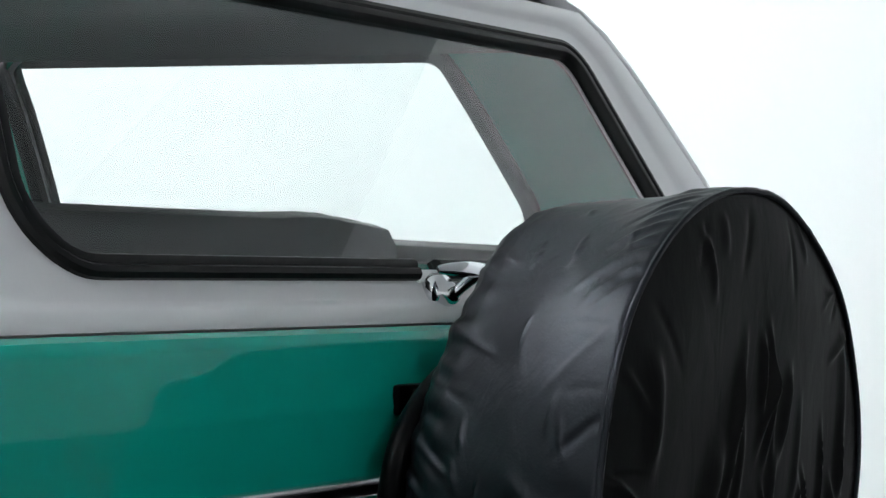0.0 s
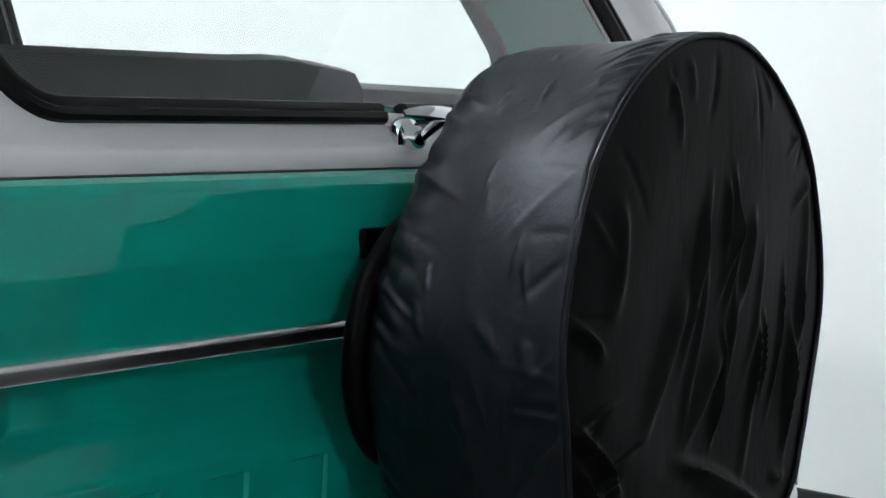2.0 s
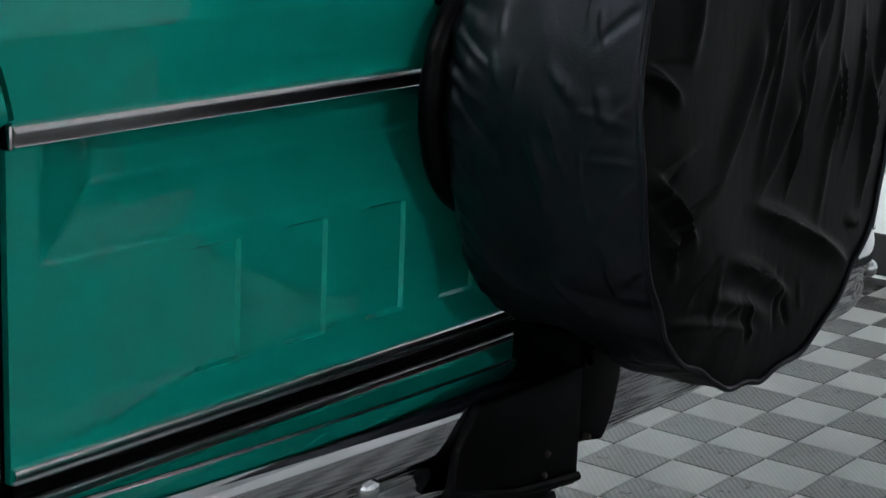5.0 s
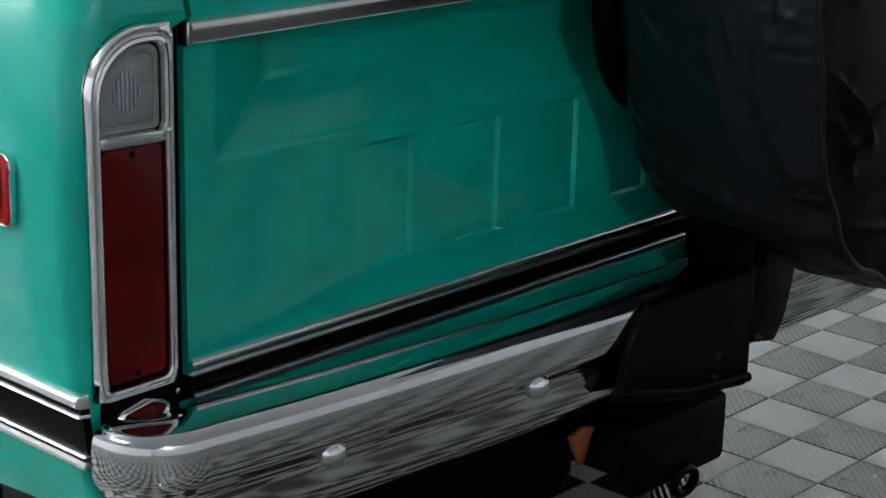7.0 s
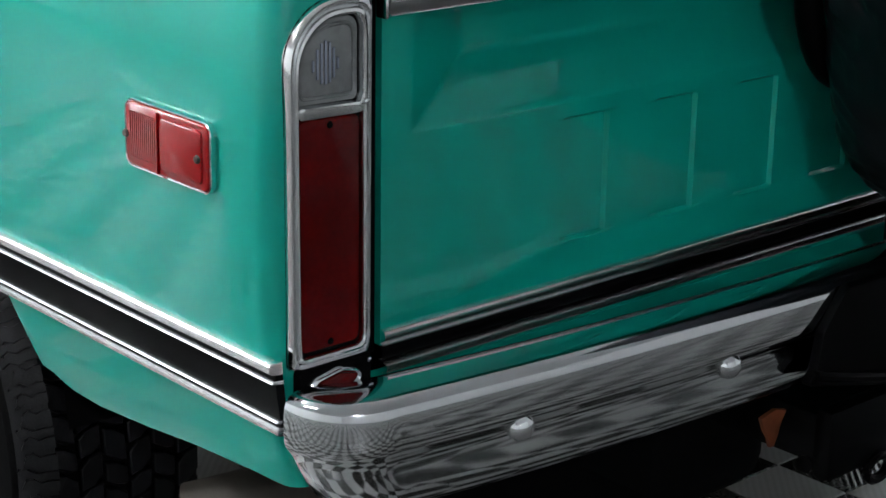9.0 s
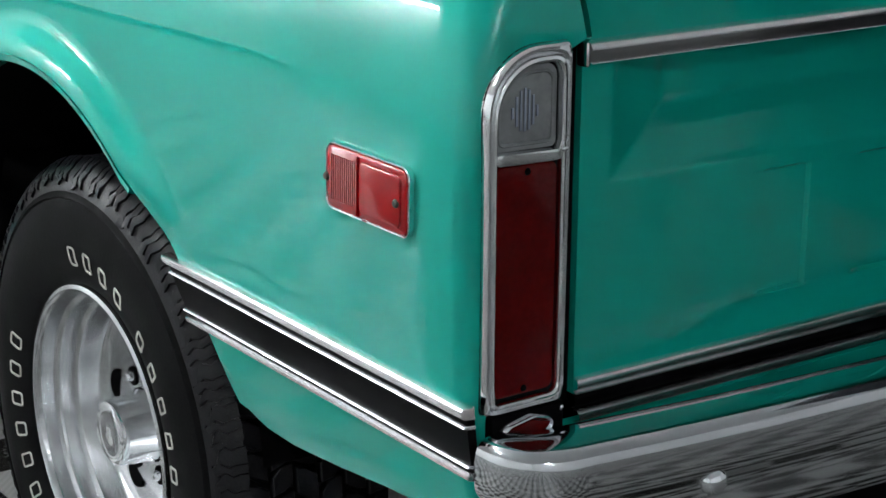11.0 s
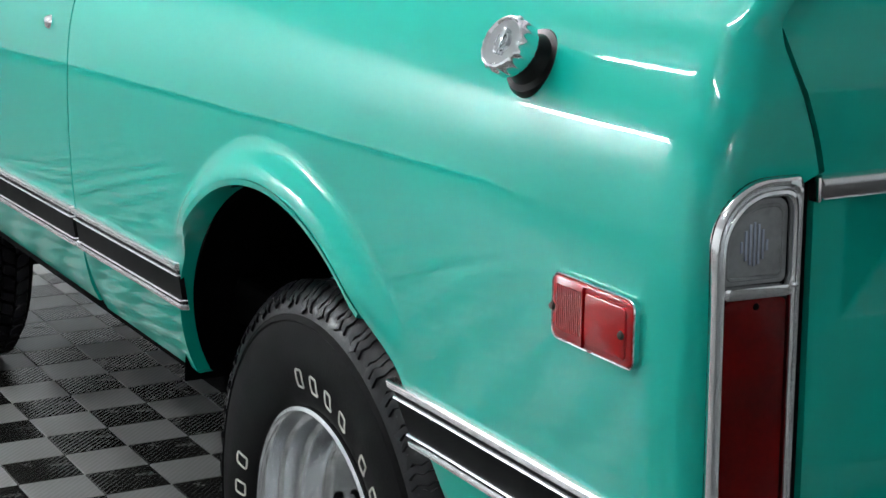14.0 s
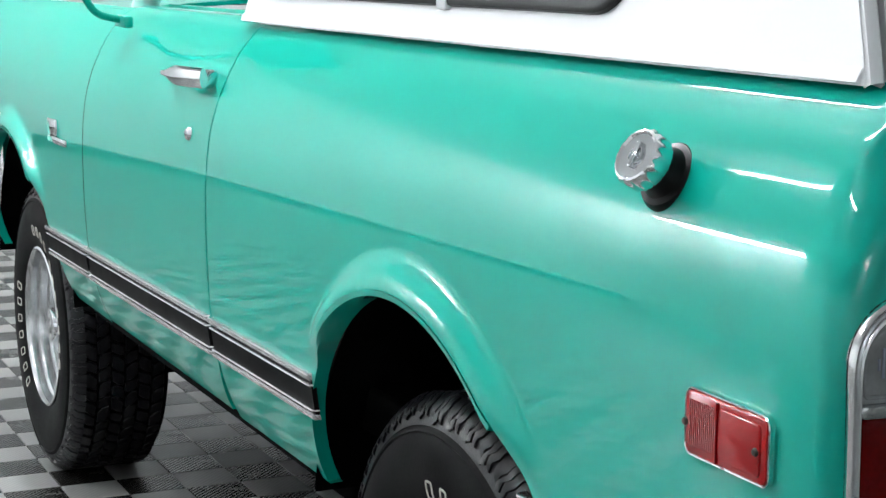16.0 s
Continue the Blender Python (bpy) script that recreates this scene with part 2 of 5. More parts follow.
def rounded(corners, radii, per=8):
    """A flat loop of 2D points with rounded corners."""
    n, out = len(corners), []
    for i in range(n):
        p, a, b = Vector(corners[i]), Vector(corners[i - 1]), Vector(corners[(i + 1) % n])
        r = radii[i] if isinstance(radii, (list, tuple)) else radii
        u, v = (a - p).normalized(), (b - p).normalized()
        half = math.acos(max(-1, min(1, u.dot(v)))) / 2
        t = r / math.tan(half)
        c = p + (u + v).normalized() * (r / math.sin(half))
        s, e = p + u * t - c, p + v * t - c
        ang = math.atan2(s.x * e.y - s.y * e.x, s.dot(e))
        for k in range(per + 1):
            w = ang * k / per
            out.append(c + Vector((s.x * math.cos(w) - s.y * math.sin(w), s.x * math.sin(w) + s.y * math.cos(w))))
    return out


def resample(loop, n):
    """n even steps round a closed 2D loop."""
    loop = [Vector(p) for p in loop]
    steps = [(loop[(i + 1) % len(loop)] - p).length for i, p in enumerate(loop)]
    total, out, i, done = sum(steps), [], 0, 0.0
    for k in range(n):
        want = total * k / n
        while done + steps[i] < want:
            done += steps[i]
            i += 1
        out.append(loop[i].lerp(loop[(i + 1) % len(loop)], (want - done) / max(steps[i], 1e-9)))
    return out


def by_angle(loop, centre, n):
    """Points of a closed 2D loop at n even angles about a centre."""
    fine = resample(loop, 1600)
    angs = np.array([math.atan2(p.y - centre[1], p.x - centre[0]) for p in fine])
    out = []
    for k in range(n):
        a = -math.pi + 2 * math.pi * k / n
        d = np.abs((angs - a + math.pi) % (2 * math.pi) - math.pi)
        out.append(fine[int(d.argmin())])
    return out


def slab(loop, place, deep, bm=None, edge=0.0):
    """A flat plate with rounded rim: loop of 2D points, place(u, v, h) into the world, from h = 0 to deep."""
    n = len(loop)
    mid = sum((Vector(p) for p in loop), Vector((0, 0))) / n
    rows = []
    for inset, h in ((0, 0), (0, deep - edge), (edge * 0.3, deep - edge * 0.3), (edge, deep)):
        rows.append([place(*(p + (mid - p).normalized() * inset), h) for p in map(Vector, loop)])
    b2 = sheet(rows, close=True)
    b2.verts.ensure_lookup_table()
    b2.faces.new([b2.verts[len(b2.verts) - n + k] for k in range(n)])
    b2.faces.new([b2.verts[k] for k in range(n)][::-1])
    return join(bm, b2)


def step(a, b, x):
    t = max(0.0, min(1.0, (x - a) / (b - a)))
    return t * t * (3 - 2 * t)


# ---- the room ----
X_RIGHT, X_LEFT, Y_BACK, Y_FRONT, CEILING_Z = 3.2, -8.0, -6.0, 12.0, 3.7


def wall(name, lo, hi, mat, label):
    ob = part(name, box(lo, hi), mat, None, label, smooth=False)
    return tagged(ob, label, "wall", kind="structure")


wall("wall_east", (X_RIGHT, -0.6, -0.02), (X_RIGHT + 0.15, Y_FRONT + 0.15, CEILING_Z), WALL, "plain white painted showroom wall")
wall("wall_east_far", (X_RIGHT, Y_BACK - 0.15, -0.02), (X_RIGHT + 0.15, -0.6, CEILING_Z), DIMMED_WALL, "plain white painted showroom wall")
wall("wall_west", (X_LEFT - 0.15, Y_BACK - 0.15, -0.02), (X_LEFT, Y_FRONT + 0.15, CEILING_Z), WALL, "plain white painted showroom wall")
wall("wall_north", (X_LEFT, Y_FRONT, -0.02), (X_RIGHT, Y_FRONT + 0.15, CEILING_Z), WALL, "plain white painted showroom wall")
wall("wall_south", (X_LEFT, Y_BACK - 0.15, -0.02), (X_RIGHT, Y_BACK, CEILING_Z), DIMMED_WALL, "plain white painted showroom wall")
tagged(part("ceiling", box((X_LEFT - 0.15, Y_BACK - 0.15, CEILING_Z), (X_RIGHT + 0.15, Y_FRONT + 0.15, CEILING_Z + 0.12)), CEIL, smooth=False),
       "plain grey painted showroom ceiling", "ceiling", kind="structure")


def skirting(name, lo, hi):
    tagged(part(name, box(lo, hi, 0.004, 1), BASE_BLACK), "black skirting board along the white wall", "skirting board", kind="structure")


skirting("baseboard", (X_RIGHT - 0.014, Y_BACK, 0), (X_RIGHT - 0.001, Y_FRONT, 0.125))
skirting("baseboard", (X_LEFT + 0.02, Y_FRONT - 0.014, 0), (X_RIGHT - 0.02, Y_FRONT - 0.001, 0.125))

# ceiling lamps: rows of long tubes
LAMP_LONG = 1.2


def ceiling_lamp():
    root = tagged(new("ceiling_lamp"), "long white fluorescent ceiling lamp, switched on, out of view", "ceiling lamp", group="ceiling lamps")
    part("housing", box((-0.05, -LAMP_LONG / 2 - 0.03, 0.03), (0.05, LAMP_LONG / 2 + 0.03, 0.08), 0.006), LAMP_BODY, root)
    part("tube", lathe([(0.0, -LAMP_LONG / 2), (0.019, -LAMP_LONG / 2), (0.019, LAMP_LONG / 2), (0.0, LAMP_LONG / 2)], (0, 0, 0.0), "y", 12), TUBE, root, "glowing white tube")
    return root


# those at x -0.95, -3.8 and 2.97 are fill lamps, added for brightness
LAMPS = [(-2.35, 2.2), (-3.72, 5.2), (-3.72, 0.9), (-1.3, 3.7), (-0.95, 2.4), (-0.95, 3.8), (-0.95, 5.2)]
LAMPS += [(x, y) for x in (-7.55, -7.8) for y in (9.9, 11.2)] + [(-3.8, -5.4)] + [(2.97, y) for y in (4.1, 5.7)]
first_lamp = ceiling_lamp()
first_lamp.matrix_basis = pose(*LAMPS[0], CEILING_Z - 0.082)
for lx, ly in LAMPS[1:]:
    copy_thing(first_lamp, pose(lx, ly, CEILING_Z - 0.082))

# ---- the vehicle ----
car = tagged(new("off_road_vehicle"), "green vintage two-door off-road vehicle with white hardtop", "car")

HALF = [(0.50, 0.900), (0.53, 0.922), (0.58, 0.943), (0.64, 0.958), (0.70, 0.968), (0.80, 0.9735), (0.92, 0.974), (1.00, 0.968),
        (1.05, 0.958), (1.10, 0.940), (1.14, 0.919), (1.17, 0.901), (1.192, 0.884), (1.204, 0.868), (1.209, 0.845)]


def half_width(z):
    zs, ws = zip(*HALF)
    return float(np.interp(z, zs, ws))


def soft_half(z):
    reach = max(0.004, min(0.04, 1.213 - z))
    return sum(half_width(z + reach * k / 8) for k in range(-8, 9)) / 17


ARCH_R, ARCH_Z = 0.450, 0.447
REAR_Y, FRONT_Y = 0.868, 3.45


def rear_off(z):
    """The rear corners stand behind the tailgate's face, less so at the belt line."""
    return -0.028 * (1 - step(1.0, 1.2, z))


def gap_edge(z):
    if z < 1.032:
        return 0.866
    return min(float(np.interp(z, (1.032, 1.06, 1.114, 1.177, 1.21), (0.8400, 0.846, 0.8595, 0.869, 0.872))), soft_half(z) - 0.030)


def lean(z):
    """How far the rear face leans forward towards the belt line."""
    return float(np.interp(z, (1.03, 1.075, 1.108, 1.15, 1.178, 1.188, 1.192, 1.21), (0.0, -0.006, -0.008, 0.004, 0.014, 0.022, 0.03, 0.05)))


def flare(y, z, centre):
    r = math.hypot(y - centre, z - ARCH_Z)
    return 0.022 * (1 - step(ARCH_R + 0.004, ARCH_R + 0.050, r)) * step(0.73, 0.82, z)


def arch_panel(name, side, y0, y1, centre, wrap, parent, low):
    """A body side panel with a round wheel opening; wrap: it turns the rear corner as far as the tailgate gap."""
    n = int((y1 - y0) / 0.011)
    rows, gone = [], set()
    m = 66
    for i in range(m + 1):
        row = []
        cols = [("y", y1 - (y1 - y0) * j / n) for j in range(n + 1)]
        if wrap:
            cols += [("a", math.pi / 2 * k / 9) for k in range(1, 10)] + [("x", k / 4) for k in range(1, 5)] + [("i", 0)]
        for j, (how, v) in enumerate(cols):
            y_here = v if how == "y" else 0.0
            zl = low(y_here)
            z = zl + (0.72 - zl) * i / 20 if i < 20 else 0.72 + 0.489 * (i - 20) / (m - 20)
            w, zt = soft_half(z), min(z, 1.150)
            back = rear_off(zt)
            if how == "y":
                y = v
                dy, dz = y - centre, z - ARCH_Z
                r = math.hypot(dy, dz)
                if r < ARCH_R + 0.009:
                    if r < ARCH_R - 0.009:
                        gone.add((i, j))
                    y, z = centre + dy / r * ARCH_R, ARCH_Z + dz / r * ARCH_R
                    w = soft_half(z)
                row.append((side * (w + flare(y, z, centre)), y, z))
            elif how == "i":
                row.append((side * gap_edge(z), 0.03 + min(lean(z), 0.010), z))
            elif how == "a":
                c = max(0.012, min(0.022 + 0.014 * step(0.93, 1.10, z), w - gap_edge(z) - 0.002))
                row.append((side * (w - c + c * math.cos(v)), back + c - c * math.sin(v) + min(lean(zt), 0.010) * step(0, 1.5, v), z))
            else:
                x0 = w - max(0.012, min(0.022 + 0.014 * step(0.93, 1.10, z), w - gap_edge(z) - 0.002))
                row.append((side * (x0 + (gap_edge(z) - x0) * v), back + min(lean(zt), 0.010), z))
        rows.append(row)
    ob = part(name, sheet(rows, drop=lambda i, j: (i, j) in gone), PAINT, parent)
    return ob


def rear_low(y):
    if y > REAR_Y:
        return 0.528
    return float(np.interp(y, (0.012, 0.141, 0.234, 0.331, 0.387, 0.434, 0.457, 0.479, 0.493), (0.594, 0.582, 0.569, 0.558, 0.560, 0.578, 0.598, 0.629, 0.66)))


for side in (-1, 1):
    arch_panel("quarter_panel", side, 0.042, 1.742, REAR_Y, True, car, rear_low)
    arch_panel("front_fender", side, 2.659, 4.30, FRONT_Y, False, car, lambda y: 0.528)

    # lip and liner of each wheel opening; the liner's deep shade is in its colour
    for centre in (REAR_Y, FRONT_Y):
        rows = []
        for out, r in ((0.0235, ARCH_R), (0.022, ARCH_R - 0.008), (0.012, ARCH_R - 0.011), (-0.02, ARCH_R - 0.008)):
            row = []
            for k in range(81):
                a = math.pi * (-0.09 + 0.81 * k / 80)
                y, z = centre + r * math.cos(a), ARCH_Z + r * math.sin(a)
                z = max(z, 0.59 if y < centre and centre == REAR_Y else 0.53)
                row.append((side * (soft_half(max(z, 0.53)) + min(out, 0.002 + flare(centre + ARCH_R * math.cos(a), ARCH_Z + ARCH_R * math.sin(a), centre))), y, z))
            rows.append(row)
        part("arch_lip", sheet(rows), PAINT, car)
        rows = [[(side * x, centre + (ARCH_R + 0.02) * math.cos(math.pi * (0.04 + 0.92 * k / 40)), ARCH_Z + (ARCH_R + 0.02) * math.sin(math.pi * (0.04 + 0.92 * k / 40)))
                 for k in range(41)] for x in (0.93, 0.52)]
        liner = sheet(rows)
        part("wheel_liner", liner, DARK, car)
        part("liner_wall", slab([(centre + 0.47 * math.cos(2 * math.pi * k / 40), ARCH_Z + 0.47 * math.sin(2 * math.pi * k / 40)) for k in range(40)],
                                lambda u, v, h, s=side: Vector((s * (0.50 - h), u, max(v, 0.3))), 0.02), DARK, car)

    # door
    rows = []
    for i in range(61):
        z = 0.535 + (1.209 - 0.535) * i / 60
        w = soft_half(z)
        back = 1.747 + 0.03 * step(0.66, 0.53, z)
        front = 2.6545
        rows.append([(side * (w - 0.006 * (1 if j in (0, 34) else 0)), back + (front - back) * min(max((j - 1) / 32, 0), 1), z) for j in range(35)])
    door = part("door", sheet(rows), PAINT, car)
    if side < 0:
        left_door = door
    part("inner_door_panel", box((min(side * 0.772, side * 0.79), 1.77, 0.70), (max(side * 0.772, side * 0.79), 2.65, 1.206), 0.004), PAINT, door)
    # dark seam backing
    part("seam", box((min(side * 0.80, side * 0.865), 1.66, 0.55), (max(side * 0.80, side * 0.865), 2.72, 1.165)), DARK, car)

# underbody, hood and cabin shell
# low box and tank are added to block light and keep the underside black
part("underbody_light_block", box((-0.35, 1.25, 0.17), (0.50, 4.1, 0.62), 0.04), DARK, car)
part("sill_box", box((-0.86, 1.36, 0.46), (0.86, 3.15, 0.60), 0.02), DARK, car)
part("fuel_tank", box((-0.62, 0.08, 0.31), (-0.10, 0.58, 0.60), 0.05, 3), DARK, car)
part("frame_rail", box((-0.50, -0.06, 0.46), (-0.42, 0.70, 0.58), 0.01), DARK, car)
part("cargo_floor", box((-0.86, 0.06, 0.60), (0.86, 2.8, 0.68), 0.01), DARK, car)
part("firewall", box((-0.86, 2.80, 0.60), (0.86, 2.86, 1.19), 0.01), CABIN, car)
rows = []
for i in range(13):
    x = -0.86 + 1.72 * i / 12
    rows.append([(x, 2.72 + 1.58 * j / 16, 1.205 + 0.035 * (1 - (x / 0.86) ** 2) - 0.05 * (j / 16) ** 2) for j in range(17)])
part("hood", sheet(rows, 0.01), PAINT, car)
part("front_grille", box((-0.86, 4.23, 0.6), (0.86, 4.31, 1.15), 0.03), CHROME, car)


# ---- tailgate ----
def gate_y(x, z):
    zs = (0.695, 0.895, 1.03, 1.075, 1.108, 1.15, 1.178, 1.188, 1.192)
    ys = (0.0, 0.0, 0.0, -0.006, -0.008, 0.004, 0.014, 0.022, 0.04)
    y = float(np.interp(z, zs, ys))
    # a slanting ledge below and a slanting end, with softened edges
    deep = sum(max(0.0, min(1.0, (z + 0.0008 * k - 0.899) / 0.055, (0.787 - abs(x) + 0.0008 * k) / 0.100)) for k in range(-5, 6)) / 11
    if z > 1.03:
        deep = 0.0
    # nine plain fields pressed in across the gate
    cx = -0.557 + 0.1345 * max(0, min(8, round((x + 0.557) / 0.1345)))
    field = max(0.0, min(1.0, (0.033 - abs(x - cx)) / 0.0035, (0.882 - z) / 0.0035, (z - 0.752) / 0.0035))
    return y + 0.046 * deep + 0.0045 * field


GATE_X = 0.824
tail_rows = []
zs = sorted({round(0.698 + 0.0035 * i, 4) for i in range(141) if 0.698 + 0.0035 * i < 1.19} | {0.752, 0.7555, 0.8785, 0.882, 0.897, 0.949, 1.031, 1.188, 1.192})
xs = {round(k * 0.0035 - GATE_X, 4) for k in range(52)} | {round(-0.557 + 0.1345 * k + o, 4) for k in range(9) for o in (-0.033, -0.0295, -0.015, 0.0, 0.015, 0.0295, 0.033, 0.050, -0.050)}
xs = sorted(xs | {-x for x in xs if x < -0.6})


def gate_edge(z):
    """Half width of the tailgate; its upper part follows the curved gap."""
    return GATE_X if z < 1.032 else gap_edge(z) - 0.0045 - 0.85 * max(0.0, gate_y(0.83, z) - rear_off(z) - min(lean(z), 0.010))


for z in zs:
    wide = gate_edge(z) / GATE_X
    tail_rows.append([(x * wide, y, zz) for x, y, zz in [(-GATE_X - 0.0, gate_y(-GATE_X, z) + 0.04, z)] + [(x, gate_y(x, z), z) for x in xs] + [(GATE_X, gate_y(GATE_X, z) + 0.04, z)]])
tail_rows.insert(0, [(p[0], p[1] + 0.04, p[2]) for p in tail_rows[0]])
gate = part("tailgate", sheet(tail_rows), PAINT, car)
part("gate_seam", box((-0.86, 0.062, 0.56), (0.86, 0.085, 1.18)), DARK, car)

for side in (-1, 1):
    # black strip laid in the tailgate gap in place of its shade
    gap_strip = sheet([[(side * x, gate_y(0.83, z) + y, z) for x, y in ((0.868, 0.03), (0.866, 0.007), (0.8252, 0.007), (0.8248, 0.03))] for z in [0.69 + 0.0165 * k for k in range(30)]])
    part("gate_gap_shade", gap_strip, BLACK_TRIM, car)

def strip(y_face, z0, z1, bulge, x0, x1, mat, parent, name, label=""):
    """A bright strip along the back, rounded in section."""
    prof = [(0.004, z0), (-bulge * 0.6, z0 + 0.0012), (-bulge, z0 + 0.003), (-bulge * 1.1, (z0 + z1) / 2), (-bulge, z1 - 0.003), (-bulge * 0.6, z1 - 0.0012), (0.004, z1)]
    rows = [[(x, y_face + y, z) for y, z in prof] for x in (x0, x0 + 0.002, x1 - 0.002, x1)]
    return part(name, sheet(rows), mat, parent, label)


moulding = strip(-0.001, 1.0105, 1.0305, 0.007, -GATE_X + 0.002, GATE_X - 0.002, DARK_ALU, gate, "moulding", "chrome moulding")
strip(-0.006, 1.0095, 1.0145, 0.006, -GATE_X + 0.002, GATE_X - 0.002, TRIM_ALU, gate, "moulding_lip")
rows = [[(x, y, z) for y, z in ((-0.004, 1.0225), (-0.0105, 1.0236), (-0.0118, 1.0252), (-0.0095, 1.0280), (-0.0060, 1.0306), (0.001, 1.0325))] for x in (-GATE_X + 0.002, -GATE_X + 0.004, 0.0, GATE_X - 0.004, GATE_X - 0.002)]
part("moulding_lip", sheet(rows), TRIM_ALU, gate)
part("moulding_cap", box((-0.8305, -0.0135, 1.0090), (-0.8245, 0.002, 1.0325), 0.003), TRIM_ALU, gate)
strip(-0.001, 0.7015, 0.7145, 0.006, -GATE_X, GATE_X, TRIM_ALU, gate, "lower_strip", "chrome strip")
strip(-0.001, 0.6975, 0.7010, 0.004, -GATE_X, GATE_X, TRIM_ALU, gate, "lower_strip")
strip(0.0, 0.683, 0.6975, 0.003, -GATE_X, GATE_X, BLACK_TRIM, car, "black_band")
strip(-0.003, 0.6700, 0.6830, 0.007, -GATE_X, GATE_X, TRIM_ALU, car, "sill_strip", "chrome strip")
rows = [[(x, y, z) for y, z in ((0.006, 0.672), (-0.002, 0.665), (-0.006, 0.640), (-0.004, 0.615), (0.01, 0.59), (0.05, 0.57))] for x in [-0.90 + 1.8 * k / 40 for k in range(41)]]
part("roll_pan", sheet(rows), PAINT, car)

# ---- side trim ----
TRIM = [("trim_strip", 0.7150, 0.7275, 0.009, TRIM_ALU), ("trim_line", 0.7062, 0.7098, 0.0075, TRIM_ALU), ("trim_band", 0.6560, 0.7270, 0.0032, BLACK_TRIM),
        ("trim_line", 0.6680, 0.6714, 0.0075, TRIM_ALU), ("trim_strip", 0.6555, 0.6645, 0.009, TRIM_ALU)]


def side_trim(side, y0, y1, slant0=0.0, slant1=0.0):
    for name, z0, z1, bulge, mat in TRIM:
        rows = []
        for u in [0, 0.004] + [k / 10 for k in range(1, 10)] + [0.996, 1]:
            row = []
            section = ((-0.004, 0), (bulge * 0.7, 0.08), (bulge, 0.25), (bulge * 1.05, 0.5), (bulge, 0.75), (bulge * 0.7, 0.92), (-0.004, 1))
            if name == "trim_line":
                section = ((-0.004, 0), (bulge * 0.75, 0.15), (bulge, 0.35), (bulge * 0.92, 0.6), (bulge * 0.6, 1.0), (0.0, 1.15), (-0.004, 1.2))
            for o, q in section:
                z = z0 + (z1 - z0) * q
                a, b = y0 + slant0 * (z - 0.66) / 0.07, y1 + slant1 * (z - 0.66) / 0.07
                y = a + (b - a) * u
                lift = flare(y, z, REAR_Y if y < 2.2 else FRONT_Y)
                o2 = o if 0 < u < 1 else -0.004
                row.append((side * (soft_half(z) + o2 + lift), y, z - 0.0125 * max(0.0, y - 0.45)))
            rows.append(row)
        part(name, sheet(rows), mat, car)


for side in (-1, 1):
    side_trim(side, -0.037, 0.500, 0, 0.044)
    side_trim(side, 1.230, 1.738)
    side_trim(side, 1.752, 2.647)
    side_trim(side, 2.665, 3.06)

# ---- tail lamps ----
BEZEL = rounded([(-0.9535, 0.712), (-0.8640, 0.712), (-0.8625, 1.0405), (-0.9545, 1.0405)], [0.006, 0.006, 0.004, 0.058], 12)
OPENING = rounded([(-0.9432, 0.7235), (-0.8738, 0.7235), (-0.8750, 1.0240), (-0.9445, 1.0240)], [0.007, 0.007, 0.012, 0.046], 12)


